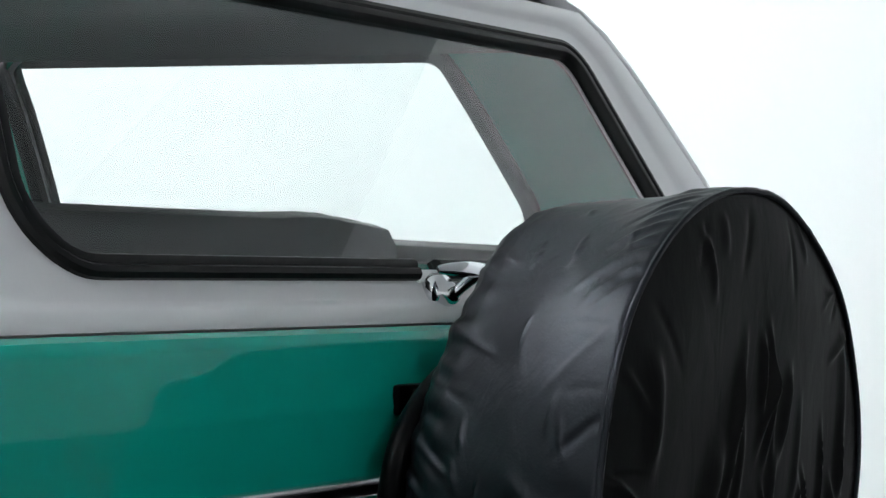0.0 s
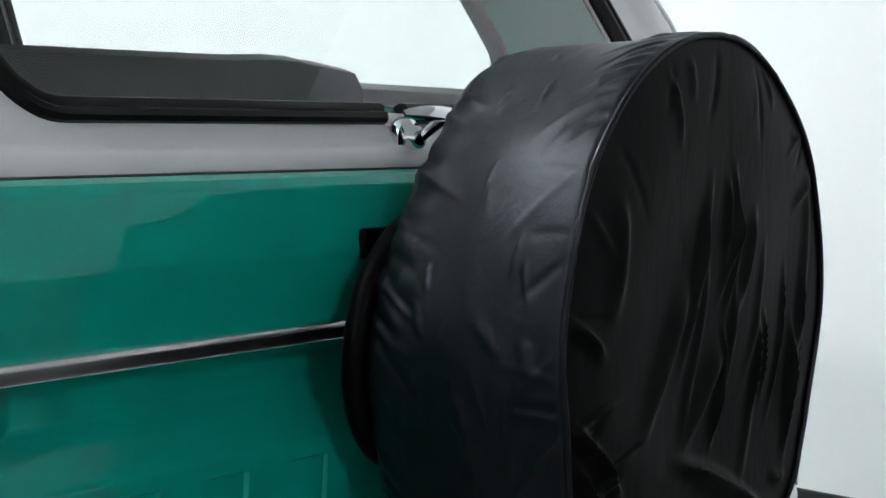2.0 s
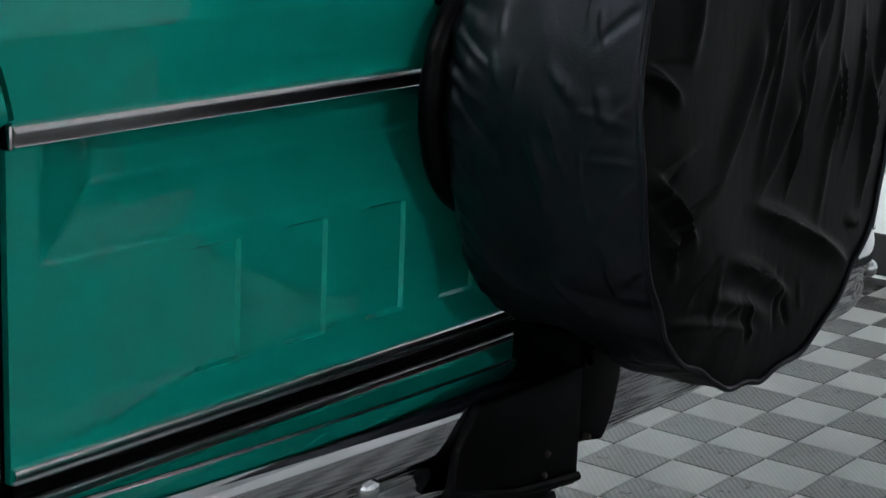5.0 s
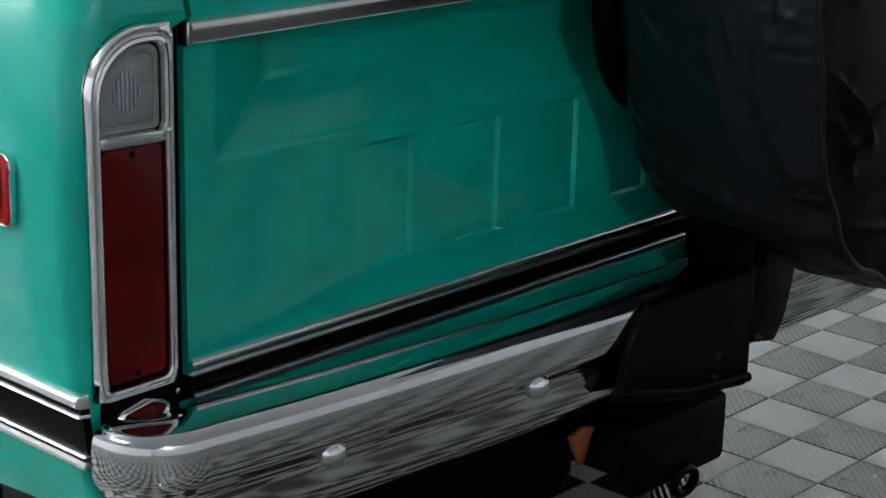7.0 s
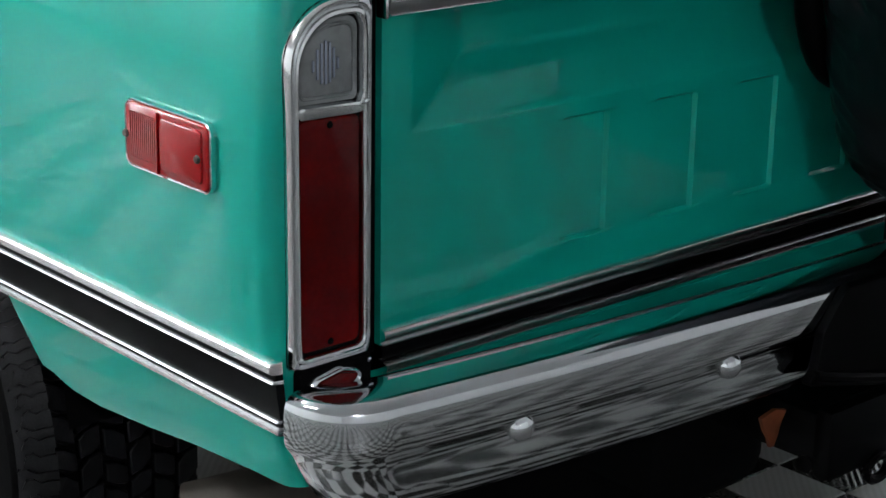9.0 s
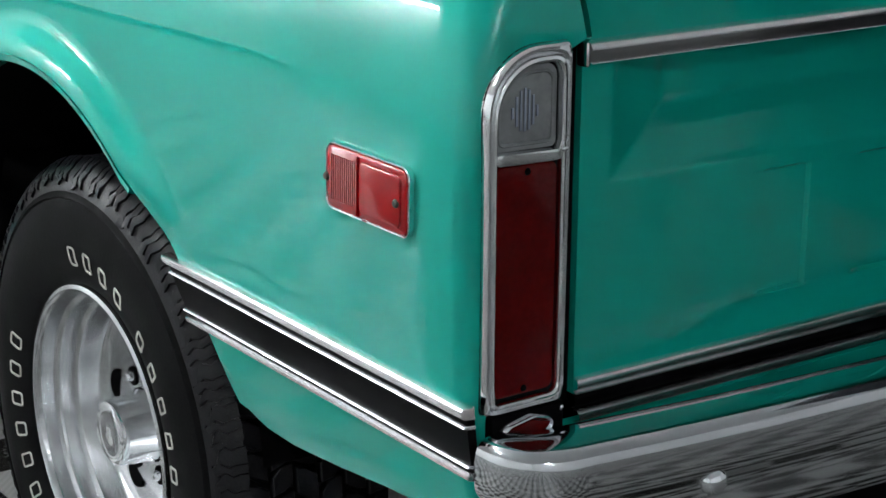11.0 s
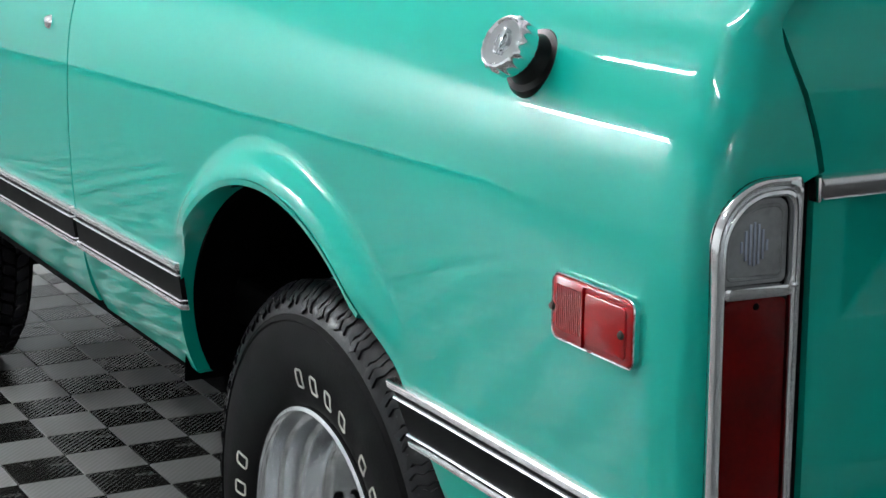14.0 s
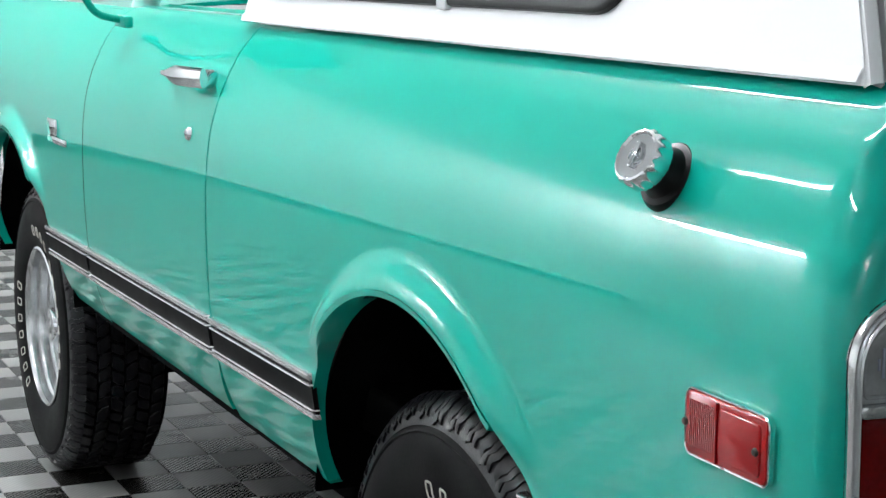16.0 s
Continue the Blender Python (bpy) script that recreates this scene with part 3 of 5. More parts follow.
def tail_lamp(side):
    s = -side

    def to(u, v, h):
        return Vector((u * s, -0.027 - h, v))

    root = part("tail_lamp", slab(BEZEL, lambda u, v, h: to(u, v, h), 0.002), BLACK_TRIM, car)
    mid = (-0.912, 0.87)
    a, b = by_angle(BEZEL, mid, 320), by_angle(OPENING, mid, 320)
    ridge = ((0.0, -0.006), (0.0, 0.004), (0.06, 0.0072), (0.18, 0.0092), (0.34, 0.0092), (0.43, 0.0072), (0.48, 0.0050), (0.54, 0.0074), (0.64, 0.0108), (0.80, 0.0116),
             (0.92, 0.0100), (0.98, 0.0070), (1.0, 0.001))
    bz = sheet([[to(*p.lerp(q, f), h) for p, q in zip(a, b)] for f, h in ridge], close=True)
    bz = slab(rounded([(-0.9445, 0.9390), (-0.8740, 0.9375), (-0.8740, 0.9480), (-0.9445, 0.9500)], 0.003, 4), lambda u, v, h: to(u, v, h + 0.001), 0.0095, bz, 0.004)
    bz = slab([(-0.8815, 0.9385), (-0.8680, 0.9370), (-0.8680, 0.9560), (-0.8740, 0.9565)], lambda u, v, h: to(u, v, h + 0.001), 0.0092, bz, 0.003)
    part("bezel", bz, BEZEL_CHROME, root, "chrome bezel")
    top = rounded([(-0.9440, 0.9500), (-0.8760, 0.9485), (-0.8760, 1.0230), (-0.9440, 1.0230)], [0.006, 0.006, 0.012, 0.045], 8)
    part("reversing_lens", slab(top, to, 0.0035, edge=0.0015), LENS_GREY, root, "hazy clear lens")
    for k, (lo, hi) in enumerate(((0.012, 0.022), (0.005, 0.031), (0.001, 0.036), (0.000, 0.038), (0.001, 0.036), (0.005, 0.031), (0.012, 0.022))):
        u = -0.9245 + 0.0044 * k
        part("lens_rib", slab([(u - 0.0012, 0.966 + lo), (u + 0.0012, 0.966 + lo), (u + 0.0012, 0.966 + hi), (u - 0.0012, 0.966 + hi)], to, 0.0048, edge=0.0008), LENS_BLUE, root)
    inner = [p + (Vector((-0.908, 0.986)) - p) * 0.16 for p in top]
    part("lens_ridge", rim_sweep([to(p.x, p.y, 0.003) for p in resample(inner, 90)], Vector((0, -1, 0)), [(0.003, -0.001), (0.001, 0.0016), (-0.001, 0.0016), (-0.003, -0.001)]), LENS_GREY, root)
    low = rounded([(-0.9435, 0.7235), (-0.8735, 0.7235), (-0.8735, 0.9385), (-0.9435, 0.9395)], [0.007] * 4, 5)
    part("lens_seal", slab(low, to, 0.0026), BLACK_TRIM, root)
    low = rounded([(-0.9415, 0.7260), (-0.8755, 0.7260), (-0.8755, 0.9365), (-0.9415, 0.9375)], [0.007] * 4, 5)
    part("stop_lens", slab(low, to, 0.0060, edge=0.003), RED_DARK, root, "dark red lens")
    for u, v in ((-0.9085, 0.9305), (-0.9085, 0.7320), (-0.8715, 0.9465), (-0.868, 0.706)):
        h = 0.0065 if u < -0.9 else 0.0105
        part("screw", lathe([(0.0, -h - 0.0015), (0.0025, -h - 0.001), (0.0036, -h + 0.001), (0.0036, -h + 0.006)], to(u, v, 0.0), "y", 12), DARK if u < -0.9 else CHROME, root)
    # small lens low on the corner
    drop = rounded([(-0.9360, 0.6945), (-0.9290, 0.6850), (-0.9070, 0.6845), (-0.8810, 0.6985), (-0.9050, 0.7045), (-0.9300, 0.7000)], [0.003, 0.004, 0.012, 0.003, 0.010, 0.005], 5)
    part("corner_lens", slab(drop, lambda u, v, h: Vector((u * s, -0.040 - h, v)), 0.005, edge=0.003), RED_DARK, root)
    loop3 = [Vector((p.x * s, -0.040, p.y)) for p in resample(drop, 70)]
    part("corner_surround", rim_sweep(loop3, Vector((0, -1, 0)), [(0.0050, -0.006), (0.0046, 0.003), (0.0028, 0.0058), (0.0008, 0.0045), (-0.0006, 0.001), (-0.0006, -0.006)]), CHROME, root)
    lo, hi = (-0.9465, -0.0385, 0.668), (-0.8645, -0.010, 0.7125)
    part("corner_block", box((min(lo[0] * s, hi[0] * s), lo[1], lo[2]), (max(lo[0] * s, hi[0] * s), hi[1], hi[2]), 0.004), BLACK_TRIM, root)


tail_lamp(-1)
tail_lamp(1)


# ---- side marker ----
M0, M1, MLO, MHI = 0.0440, 0.1800, 0.8630, 0.9250


def marker(side):
    def to(u, v, h):
        return Vector((side * (soft_half(v) + 0.001 + h), u, v))

    loop = rounded([(M0 - 0.0012, MLO - 0.0012), (M1 + 0.0012, MLO - 0.0012), (M1 + 0.0012, MHI + 0.0012), (M0 - 0.0012, MHI + 0.0012)], 0.011, 5)
    root = part("side_marker", slab(loop, to, 0.0025, edge=0.001), BLACK_TRIM, car)
    rim = rim_sweep([to(p.x, p.y, 0.0015) for p in resample(loop, 120)], Vector((side, 0, 0)), [(0.0003, -0.002), (0.0003, 0.0040), (-0.0008, 0.0050), (-0.0018, 0.0042), (-0.0022, -0.001)])
    part("rim", rim, CHROME, root, "thin chrome rim")
    part("lens", slab(rounded([(M0 + 0.001, MLO + 0.001), (M1 - 0.001, MLO + 0.001), (M1 - 0.001, MHI - 0.001), (M0 + 0.001, MHI - 0.001)], 0.009, 5), to, 0.0075, edge=0.0035), RED, root, "red plastic lens")
    part("raised_lens", slab(rounded([(M0 + 0.009, MLO + 0.0065), (0.1205, MLO + 0.0065), (0.1205, MHI - 0.0065), (M0 + 0.009, MHI - 0.0065)], 0.006, 5), to, 0.0098, edge=0.0025), RED, root)
    part("divider", slab([(0.1212, MLO + 0.003), (0.1240, MLO + 0.003), (0.1240, MHI - 0.003), (0.1212, MHI - 0.003)], to, 0.0108, edge=0.001), RED, root)
    for k in range(14):
        y = 0.1265 + 0.0033 * k
        part("lens_rib", slab([(y - 0.001, MLO + 0.010), (y + 0.001, MLO + 0.010), (y + 0.001, MHI - 0.009), (y - 0.001, MHI - 0.009)], to, 0.0083), RED, root)
    for y in (0.0580, 0.1768):
        x = side * (soft_half(0.885) + (0.0108 if y < 0.1 else 0.0088))
        part("screw", lathe([(0.0, side * 0.0025), (0.003, side * 0.002), (0.0042, 0.0), (0.0042, -side * 0.004)], (x, y, 0.893), "x", 12), STEEL, root)


marker(-1)
marker(1)


# ---- rear bumper ----
def bumper_y(x):
    """The bumper bows, and its far end is bent further towards the body."""
    return -0.162 + 0.052 * (abs(x) / 0.93) ** 2.6 + (0.10 * (max(0.0, x - 0.70) / 0.23) ** 2)


def bumper_path():
    pts = []
    for k in range(121):
        x = -0.892 + 1.784 * k / 120
        pts.append((Vector((x, bumper_y(x), 0)), Vector((0.11 * x ** 3, -1, 0)).normalized()))
    def turned(side):
        y_end, out = bumper_y(side * 0.892), []
        for k in range(1, 13):
            a = math.pi / 2 * k / 12
            out.append((Vector((side * (0.892 + 0.075 * math.sin(a)), y_end + 0.075 * (1 - math.cos(a)), 0)), Vector((side * math.sin(a), -math.cos(a), 0))))
        return out
    return list(reversed(turned(-1))) + pts + turned(1)


SECTION = [(-0.075, 0.690), (-0.070, 0.700), (-0.040, 0.7065), (-0.022, 0.7062), (-0.012, 0.7045), (-0.0065, 0.7015), (-0.0030, 0.6975), (-0.0012, 0.6925), (-0.0004, 0.6880), (0.0, 0.6820),
           (0.0, 0.6680), (-0.0006, 0.6585), (-0.0026, 0.6535), (-0.0055, 0.6490), (-0.0080, 0.6440), (-0.0092, 0.6380), (-0.0098, 0.6300), (-0.0104, 0.6150), (-0.0125, 0.6020), (-0.0180, 0.5910), (-0.028, 0.584), (-0.045, 0.581)]
rows = []
for p, n in bumper_path():
    row = []
    for o, z in SECTION:
        q = Vector((p.x, p.y, z - 0.007)) + n * o
        q.x -= math.copysign(0.027 * step(0.655, 0.575, z) * step(0.74, 0.94, abs(q.x)), q.x)
        row.append(q)
    rows.append(row)
bumper = part("rear_bumper", sheet(rows, 0.003), BUMPER_CHROME, car, "chrome rear bumper")
for x in (-0.765, -0.495, 0.495, 0.765):
    part("bumper_bolt", lathe([(0.0135 * math.sin(q), 0.002 - 0.0095 * math.cos(q)) for q in [math.pi / 2 * k / 8 for k in range(9)]] + [(0.0145, 0.003), (0.0145, 0.01)], (x + 0.008, bumper_y(x) + 0.0030, 0.6385), "y", 32), CHROME, bumper)

# ---- spare wheel with cover, and its carrier ----
SPARE_X, SPARE_Z = -0.006, 1.045


RIM_Y, HEM_Y, AROUND = -0.331, -0.068, 600
ANG = np.linspace(0, 2 * math.pi, AROUND, endpoint=False)


def ease(a, b, x):
    t = np.clip((x - a) / (b - a), 0, 1)
    return t * t * (3 - 2 * t)


def folds_at(u, v, lines):
    """Height of all folds at points (u, v); each fold: start, end, width, height. One flank is steeper than the other."""
    out = np.zeros_like(u)
    for (u0, v0), (u1, v1), wide, high in lines:
        du, dv = u1 - u0, v1 - v0
        span = math.hypot(du, dv)
        along = ((u - u0) * du + (v - v0) * dv) / span ** 2
        off = ((u - u0) * dv - (v - v0) * du) / span
        off = off + 0.12 * span * np.sin(3.0 * along + 40 * wide) * 0.35
        w = np.where(off > 0, wide, wide * 0.6)
        out += high * np.exp(-(off / w) ** 2) * ease(-0.02, 0.3, along) * ease(1.02, 0.55, along)
    return out


random.seed(11)
BAND_FOLDS = []
for k in range(64):
    a = random.uniform(2.0, 5.4)
    reach = random.uniform(0.04, 0.12)
    BAND_FOLDS.append(((a * 0.3, HEM_Y + 0.01), (a * 0.3 + reach * random.uniform(0.4, 1.1), HEM_Y - reach), random.uniform(0.005, 0.011), random.choice((-1, 1, 1)) * random.uniform(0.0012, 0.0030)))
for k in range(40):
    a = random.uniform(0.4, 5.9)
    reach = random.uniform(0.03, 0.10)
    BAND_FOLDS.append(((a * 0.3, RIM_Y - 0.004), (a * 0.3 + reach * random.uniform(-0.3, 1.3), RIM_Y + reach), random.uniform(0.004, 0.009), random.uniform(-0.0025, 0.0035)))
for k in range(30):
    a, y = random.uniform(1.0, 4.6), random.uniform(-0.29, -0.15)
    BAND_FOLDS.append(((a * 0.3, y), (a * 0.3 + random.uniform(0.02, 0.06), y + random.uniform(-0.012, 0.012)), random.uniform(0.0025, 0.005), random.uniform(0.0008, 0.002)))


for k in range(12):
    a = 1.55 + 0.075 * k
    reach = random.uniform(0.05, 0.10)
    BAND_FOLDS.append(((a * 0.3, RIM_Y + 0.004), (a * 0.3 + reach * random.uniform(0.5, 0.9), RIM_Y + reach), random.uniform(0.004, 0.007), random.uniform(0.0015, 0.0032)))


for k in range(34):
    a, y = random.uniform(3.0, 4.9), random.uniform(-0.30, -0.13)
    reach = random.uniform(0.04, 0.10)
    BAND_FOLDS.append(((a * 0.3, y), (a * 0.3 + reach * random.uniform(0.5, 1.0), y + reach * random.uniform(-0.6, 0.2)), random.uniform(0.005, 0.010), random.uniform(0.0012, 0.0032)))


def band_radius(y):
    """Radius of the cover's band all round at one depth; it hangs slack below and puckers at the hem."""
    sn, cs = np.sin(ANG), np.cos(ANG)
    base = float(np.interp(y, (RIM_Y, -0.325, -0.29, -0.22, -0.15, -0.115, -0.09, -0.075, HEM_Y), (0.304, 0.306, 0.306, 0.304, 0.301, 0.298, 0.291, 0.280, 0.262)))
    slack = ease(-0.2, -0.95, sn)
    lift = 1 - 0.55 * float(ease(-0.24, -0.16, y)) * ease(-0.75, -1.0, sn)
    rough = np.array([noise.noise(Vector((c * 2.4, y * 5, s * 2.4))) for c, s in zip(cs, sn)])
    lumps = np.array([noise.noise(Vector((c * 6.0, y * 9, s * 6.0 + 3.1))) for c, s in zip(cs, sn)])
    hem = float(ease(-0.16, -0.075, y))
    r = base + 0.004 * rough + slack * (0.052 * lift + 0.014 * lumps) + 0.004 * ease(0.1, 0.9, cs) * ease(-0.9, -0.2, sn) + 0.006 * ease(0.3, 0.9, sn)
    r += 0.004 * ease(0.2, -0.7, cs) * float(ease(-0.31, -0.2, y))
    r -= 0.007 * ease(0.1, 0.6, cs) * ease(0.05, 0.5, sn)
    r -= 0.027 * ease(-0.1, 0.6, sn) * (1 - 0.75 * ease(0.72, 0.98, sn)) * float(ease(-0.27, -0.10, y))
    r += 0.011 * ease(0.15, 0.65, sn) * ease(0.5, -0.3, cs) * (1 - float(ease(RIM_Y, -0.22, y)))
    r += hem * 0.0016 * np.sin(ANG * 41 + 4 * rough)
    return r + folds_at(ANG * 0.3, np.full(AROUND, y), BAND_FOLDS)


# the seam lies a little deeper on one flank
SEAM = 0.006 * ease(0.3, -0.5, np.cos(ANG)) * ease(-0.4, 0.1, np.sin(ANG))
rows = []
for i in range(121):
    y = RIM_Y + (HEM_Y - RIM_Y) * i / 120
    r = band_radius(y)
    rows.append([Vector((SPARE_X + q * math.cos(a), y + o * (1 - i / 120), SPARE_Z + q * math.sin(a))) for q, a, o in zip(r, ANG, SEAM)])
spare = part("spare_cover", sheet(rows, close=True), VINYL, car, "black vinyl spare wheel cover")

FACE_FOLDS = []
for k in range(18):
    x, z = random.uniform(-0.05, 0.25), random.uniform(-0.02, 0.20)
    FACE_FOLDS.append(((x, z), (x + random.uniform(-0.04, 0.02), z - random.uniform(0.10, 0.24)), random.uniform(0.005, 0.012), random.uniform(0.002, 0.0045)))
# the long pulls across the slack lower half
PULLS = ((-0.304, -0.071, -0.185, -0.175, 0.010, 0.011), (-0.292, -0.108, -0.220, -0.205, 0.009, 0.009), (-0.090, -0.146, 0.245, -0.278, 0.013, 0.010),
         (-0.125, -0.200, 0.060, -0.272, 0.012, 0.010), (-0.312, 0.033, -0.230, -0.018, 0.009, 0.008), (0.080, 0.135, 0.050, 0.000, 0.010, 0.005),
         (0.208, 0.000, 0.216, -0.190, 0.009, 0.006), (-0.225, 0.160, -0.220, 0.010, 0.016, 0.005), (-0.266, -0.252, 0.005, -0.305, 0.010, 0.004),
         (-0.165, -0.235, 0.020, -0.290, 0.012, 0.005), (-0.072, 0.062, -0.158, -0.128, 0.018, 0.007), (0.020, -0.010, -0.060, -0.150, 0.020, 0.007))
for u0, v0, u1, v1, wide, high in PULLS:
    FACE_FOLDS.append(((u0, v0), (u1, v1), wide, high))
for k in range(34):
    a = random.uniform(0, 2 * math.pi)
    r0, t = random.uniform(0.17, 0.27), random.uniform(-0.2, 0.2)
    FACE_FOLDS.append(((0.31 * math.cos(a), 0.31 * math.sin(a)), (r0 * math.cos(a + t), r0 * math.sin(a + t)), random.uniform(0.004, 0.009), random.uniform(-0.003, 0.0035)))
edge_r = band_radius(RIM_Y)
rows = []
for i in range(1, 91):
    q = i / 90
    x, z = edge_r * q * np.cos(ANG), edge_r * q * np.sin(ANG)
    soft = np.array([noise.noise(Vector((u * 5, v * 5, 0.3))) for u, v in zip(x, z)])
    swell = 0.010 * (1 - q ** 6) + 0.010 * soft * (1 - q ** 5) + 1.5 * folds_at(x, z, FACE_FOLDS) * (1 - q ** 24)
    rows.append([Vector((SPARE_X + u, RIM_Y - h + o * q ** 3, SPARE_Z + v)) for u, v, h, o in zip(x, z, swell, SEAM)])
face = sheet(rows, close=True)
face.verts.ensure_lookup_table()
face.faces.new([face.verts[k] for k in range(AROUND)])
part("cover_face", face, CLOTH, spare, "matt black cover face with slack folds")
part("piping", tube([Vector((SPARE_X + (r + 0.001) * math.cos(a), RIM_Y - 0.002 + o, SPARE_Z + (r + 0.001) * math.sin(a))) for r, a, o in zip(edge_r[::2], ANG[::2], SEAM[::2])], 0.0038, 8, closed=True), VINYL, spare)
part("drawstring", tube(smooth_path([(0.262, -0.318, 0.850), (0.252, -0.325, 0.825), (0.248, -0.320, 0.800), (0.254, -0.318, 0.778)], 5), 0.006, 8), VINYL, spare)
part("spare_tyre", lathe([(0.12, -0.28), (0.25, -0.29), (0.262, -0.24), (0.255, -0.12), (0.235, -0.10), (0.12, -0.10)], (SPARE_X, 0, SPARE_Z), "y", 48), TYRE, car)

carrier = part("spare_carrier", tube(smooth_path([(-0.10, -0.045, 1.180), (-0.195, -0.058, 1.146), (-0.246, -0.06, 1.112), (-0.277, -0.06, 1.072), (-0.291, -0.06, 1.02), (-0.290, -0.06, 0.97), (-0.272, -0.06, 0.922), (-0.235, -0.06, 0.888), (-0.15, -0.06, 0.86), (-0.05, -0.06, 0.85)]), 0.0155, 16),
               SATIN_BLACK, car, "bent black steel tube carrier")
part("mount_plate", box((-0.226, -0.016, 1.098), (-0.168, -0.004, 1.132), 0.004), SATIN_BLACK, carrier)
part("mount_bolt", lathe([(0.0, -0.027), (0.006, -0.0265), (0.0075, -0.024), (0.0075, -0.018), (0.011, -0.0175), (0.011, -0.014)], (-0.196, 0, 1.117), "y", 6), STEEL, carrier)
part("carrier_post", box((-0.10, -0.085, 0.62), (0.06, -0.045, 1.0), 0.008), SATIN_BLACK, carrier)
bracket_loop = rounded([(-0.386, 0.596), (-0.263, 0.566), (-0.130, 0.551), (-0.130, 0.694), (-0.328, 0.694), (-0.345, 0.676), (-0.366, 0.650), (-0.372, 0.612)], [0.004, 0.004, 0.006, 0.006, 0.01, 0.012, 0.012, 0.01], 4)
part("carrier_bracket", slab(bracket_loop, lambda u, v, h: Vector((u, -0.158 - h, v)), 0.012, edge=0.004), SATIN_BLACK, carrier)
arm_loop = rounded([(-0.132, 0.600), (-0.072, 0.588), (-0.052, 0.616), (-0.040, 0.655), (-0.034, 0.730), (-0.132, 0.730)], [0.004, 0.012, 0.02, 0.02, 0.004, 0.004], 4)
part("carrier_arm", slab(arm_loop, lambda u, v, h: Vector((u, -0.10 - h, v)), 0.066, edge=0.005), SATIN_BLACK, carrier)
part("bracket_rib", tube([Vector((-0.375, -0.170, 0.606)), Vector((-0.263, -0.172, 0.577)), Vector((-0.135, -0.172, 0.562))], 0.006, 8), SATIN_BLACK, carrier)
for bx, bz in ((-0.198, 0.605), (-0.2025, 0.580), (-0.114, 0.604)):
    part("bracket_bolt", lathe([(0.0, -0.1745), (0.003, -0.174), (0.0045, -0.171), (0.0045, -0.165)], (bx, 0, bz), "y", 12), STEEL, carrier)
part("ring_clip", tube([Vector((-0.118 + 0.011 * math.cos(q), -0.168, 0.700 + 0.009 * math.sin(q))) for q in [2 * math.pi * k / 20 for k in range(20)]], 0.0025, 8, closed=True), SATIN_BLACK, carrier)

# hitch under the bumper
hitch = part("tow_hitch", box((-0.325, -0.15, 0.478), (-0.170, 0.25, 0.540), 0.010), SATIN_BLACK, car)
part("hitch_collar", box((-0.332, -0.165, 0.466), (-0.160, -0.140, 0.550), 0.008), SATIN_BLACK, hitch)
part("hitch_pin", lathe([(0.0, -0.33), (0.010, -0.328), (0.010, -0.146), (0.014, -0.144), (0.014, -0.136), (0.0, -0.134)], (0, -0.13, 0.478), "x", 16), SATIN_BLACK, hitch)
part("hitch_ring", tube([Vector((-0.245 + 0.020 * math.cos(q), -0.168, 0.464 + 0.014 * math.sin(q))) for q in [2 * math.pi * k / 24 for k in range(24)]], 0.006, 8, closed=True), SATIN_BLACK, hitch)
part("cross_tube", box((-0.60, 0.10, 0.48), (-0.20, 0.16, 0.54), 0.008), DARK, hitch)
tag_loop = [Vector(p) for p in ((-0.376, 0.536), (-0.352, 0.541), (-0.333, 0.536), (-0.341, 0.522), (-0.345, 0.508), (-0.351, 0.497), (-0.357, 0.497), (-0.361, 0.509), (-0.369, 0.520))]
part("orange_tag", slab(tag_loop, lambda u, v, h: Vector((u, -0.10 - h, v)), 0.005, edge=0.0015), RUST, hitch)

# exhaust
part("exhaust_pipe", tube(smooth_path([(-0.52, 0.80, 0.49), (-0.58, 0.34, 0.50), (-0.70, 0.165, 0.50), (-0.80, 0.172, 0.482), (-0.885, 0.238, 0.452)]), 0.034, 22), STEEL, car, "dull bare steel exhaust pipe")
# solid dark plug at the mouth, for the shade inside the pipe
part("bore_shade", tube([Vector((-0.870, 0.226, 0.4575)), Vector((-0.8868, 0.2394, 0.4514))], 0.029, 22), DARK, car)


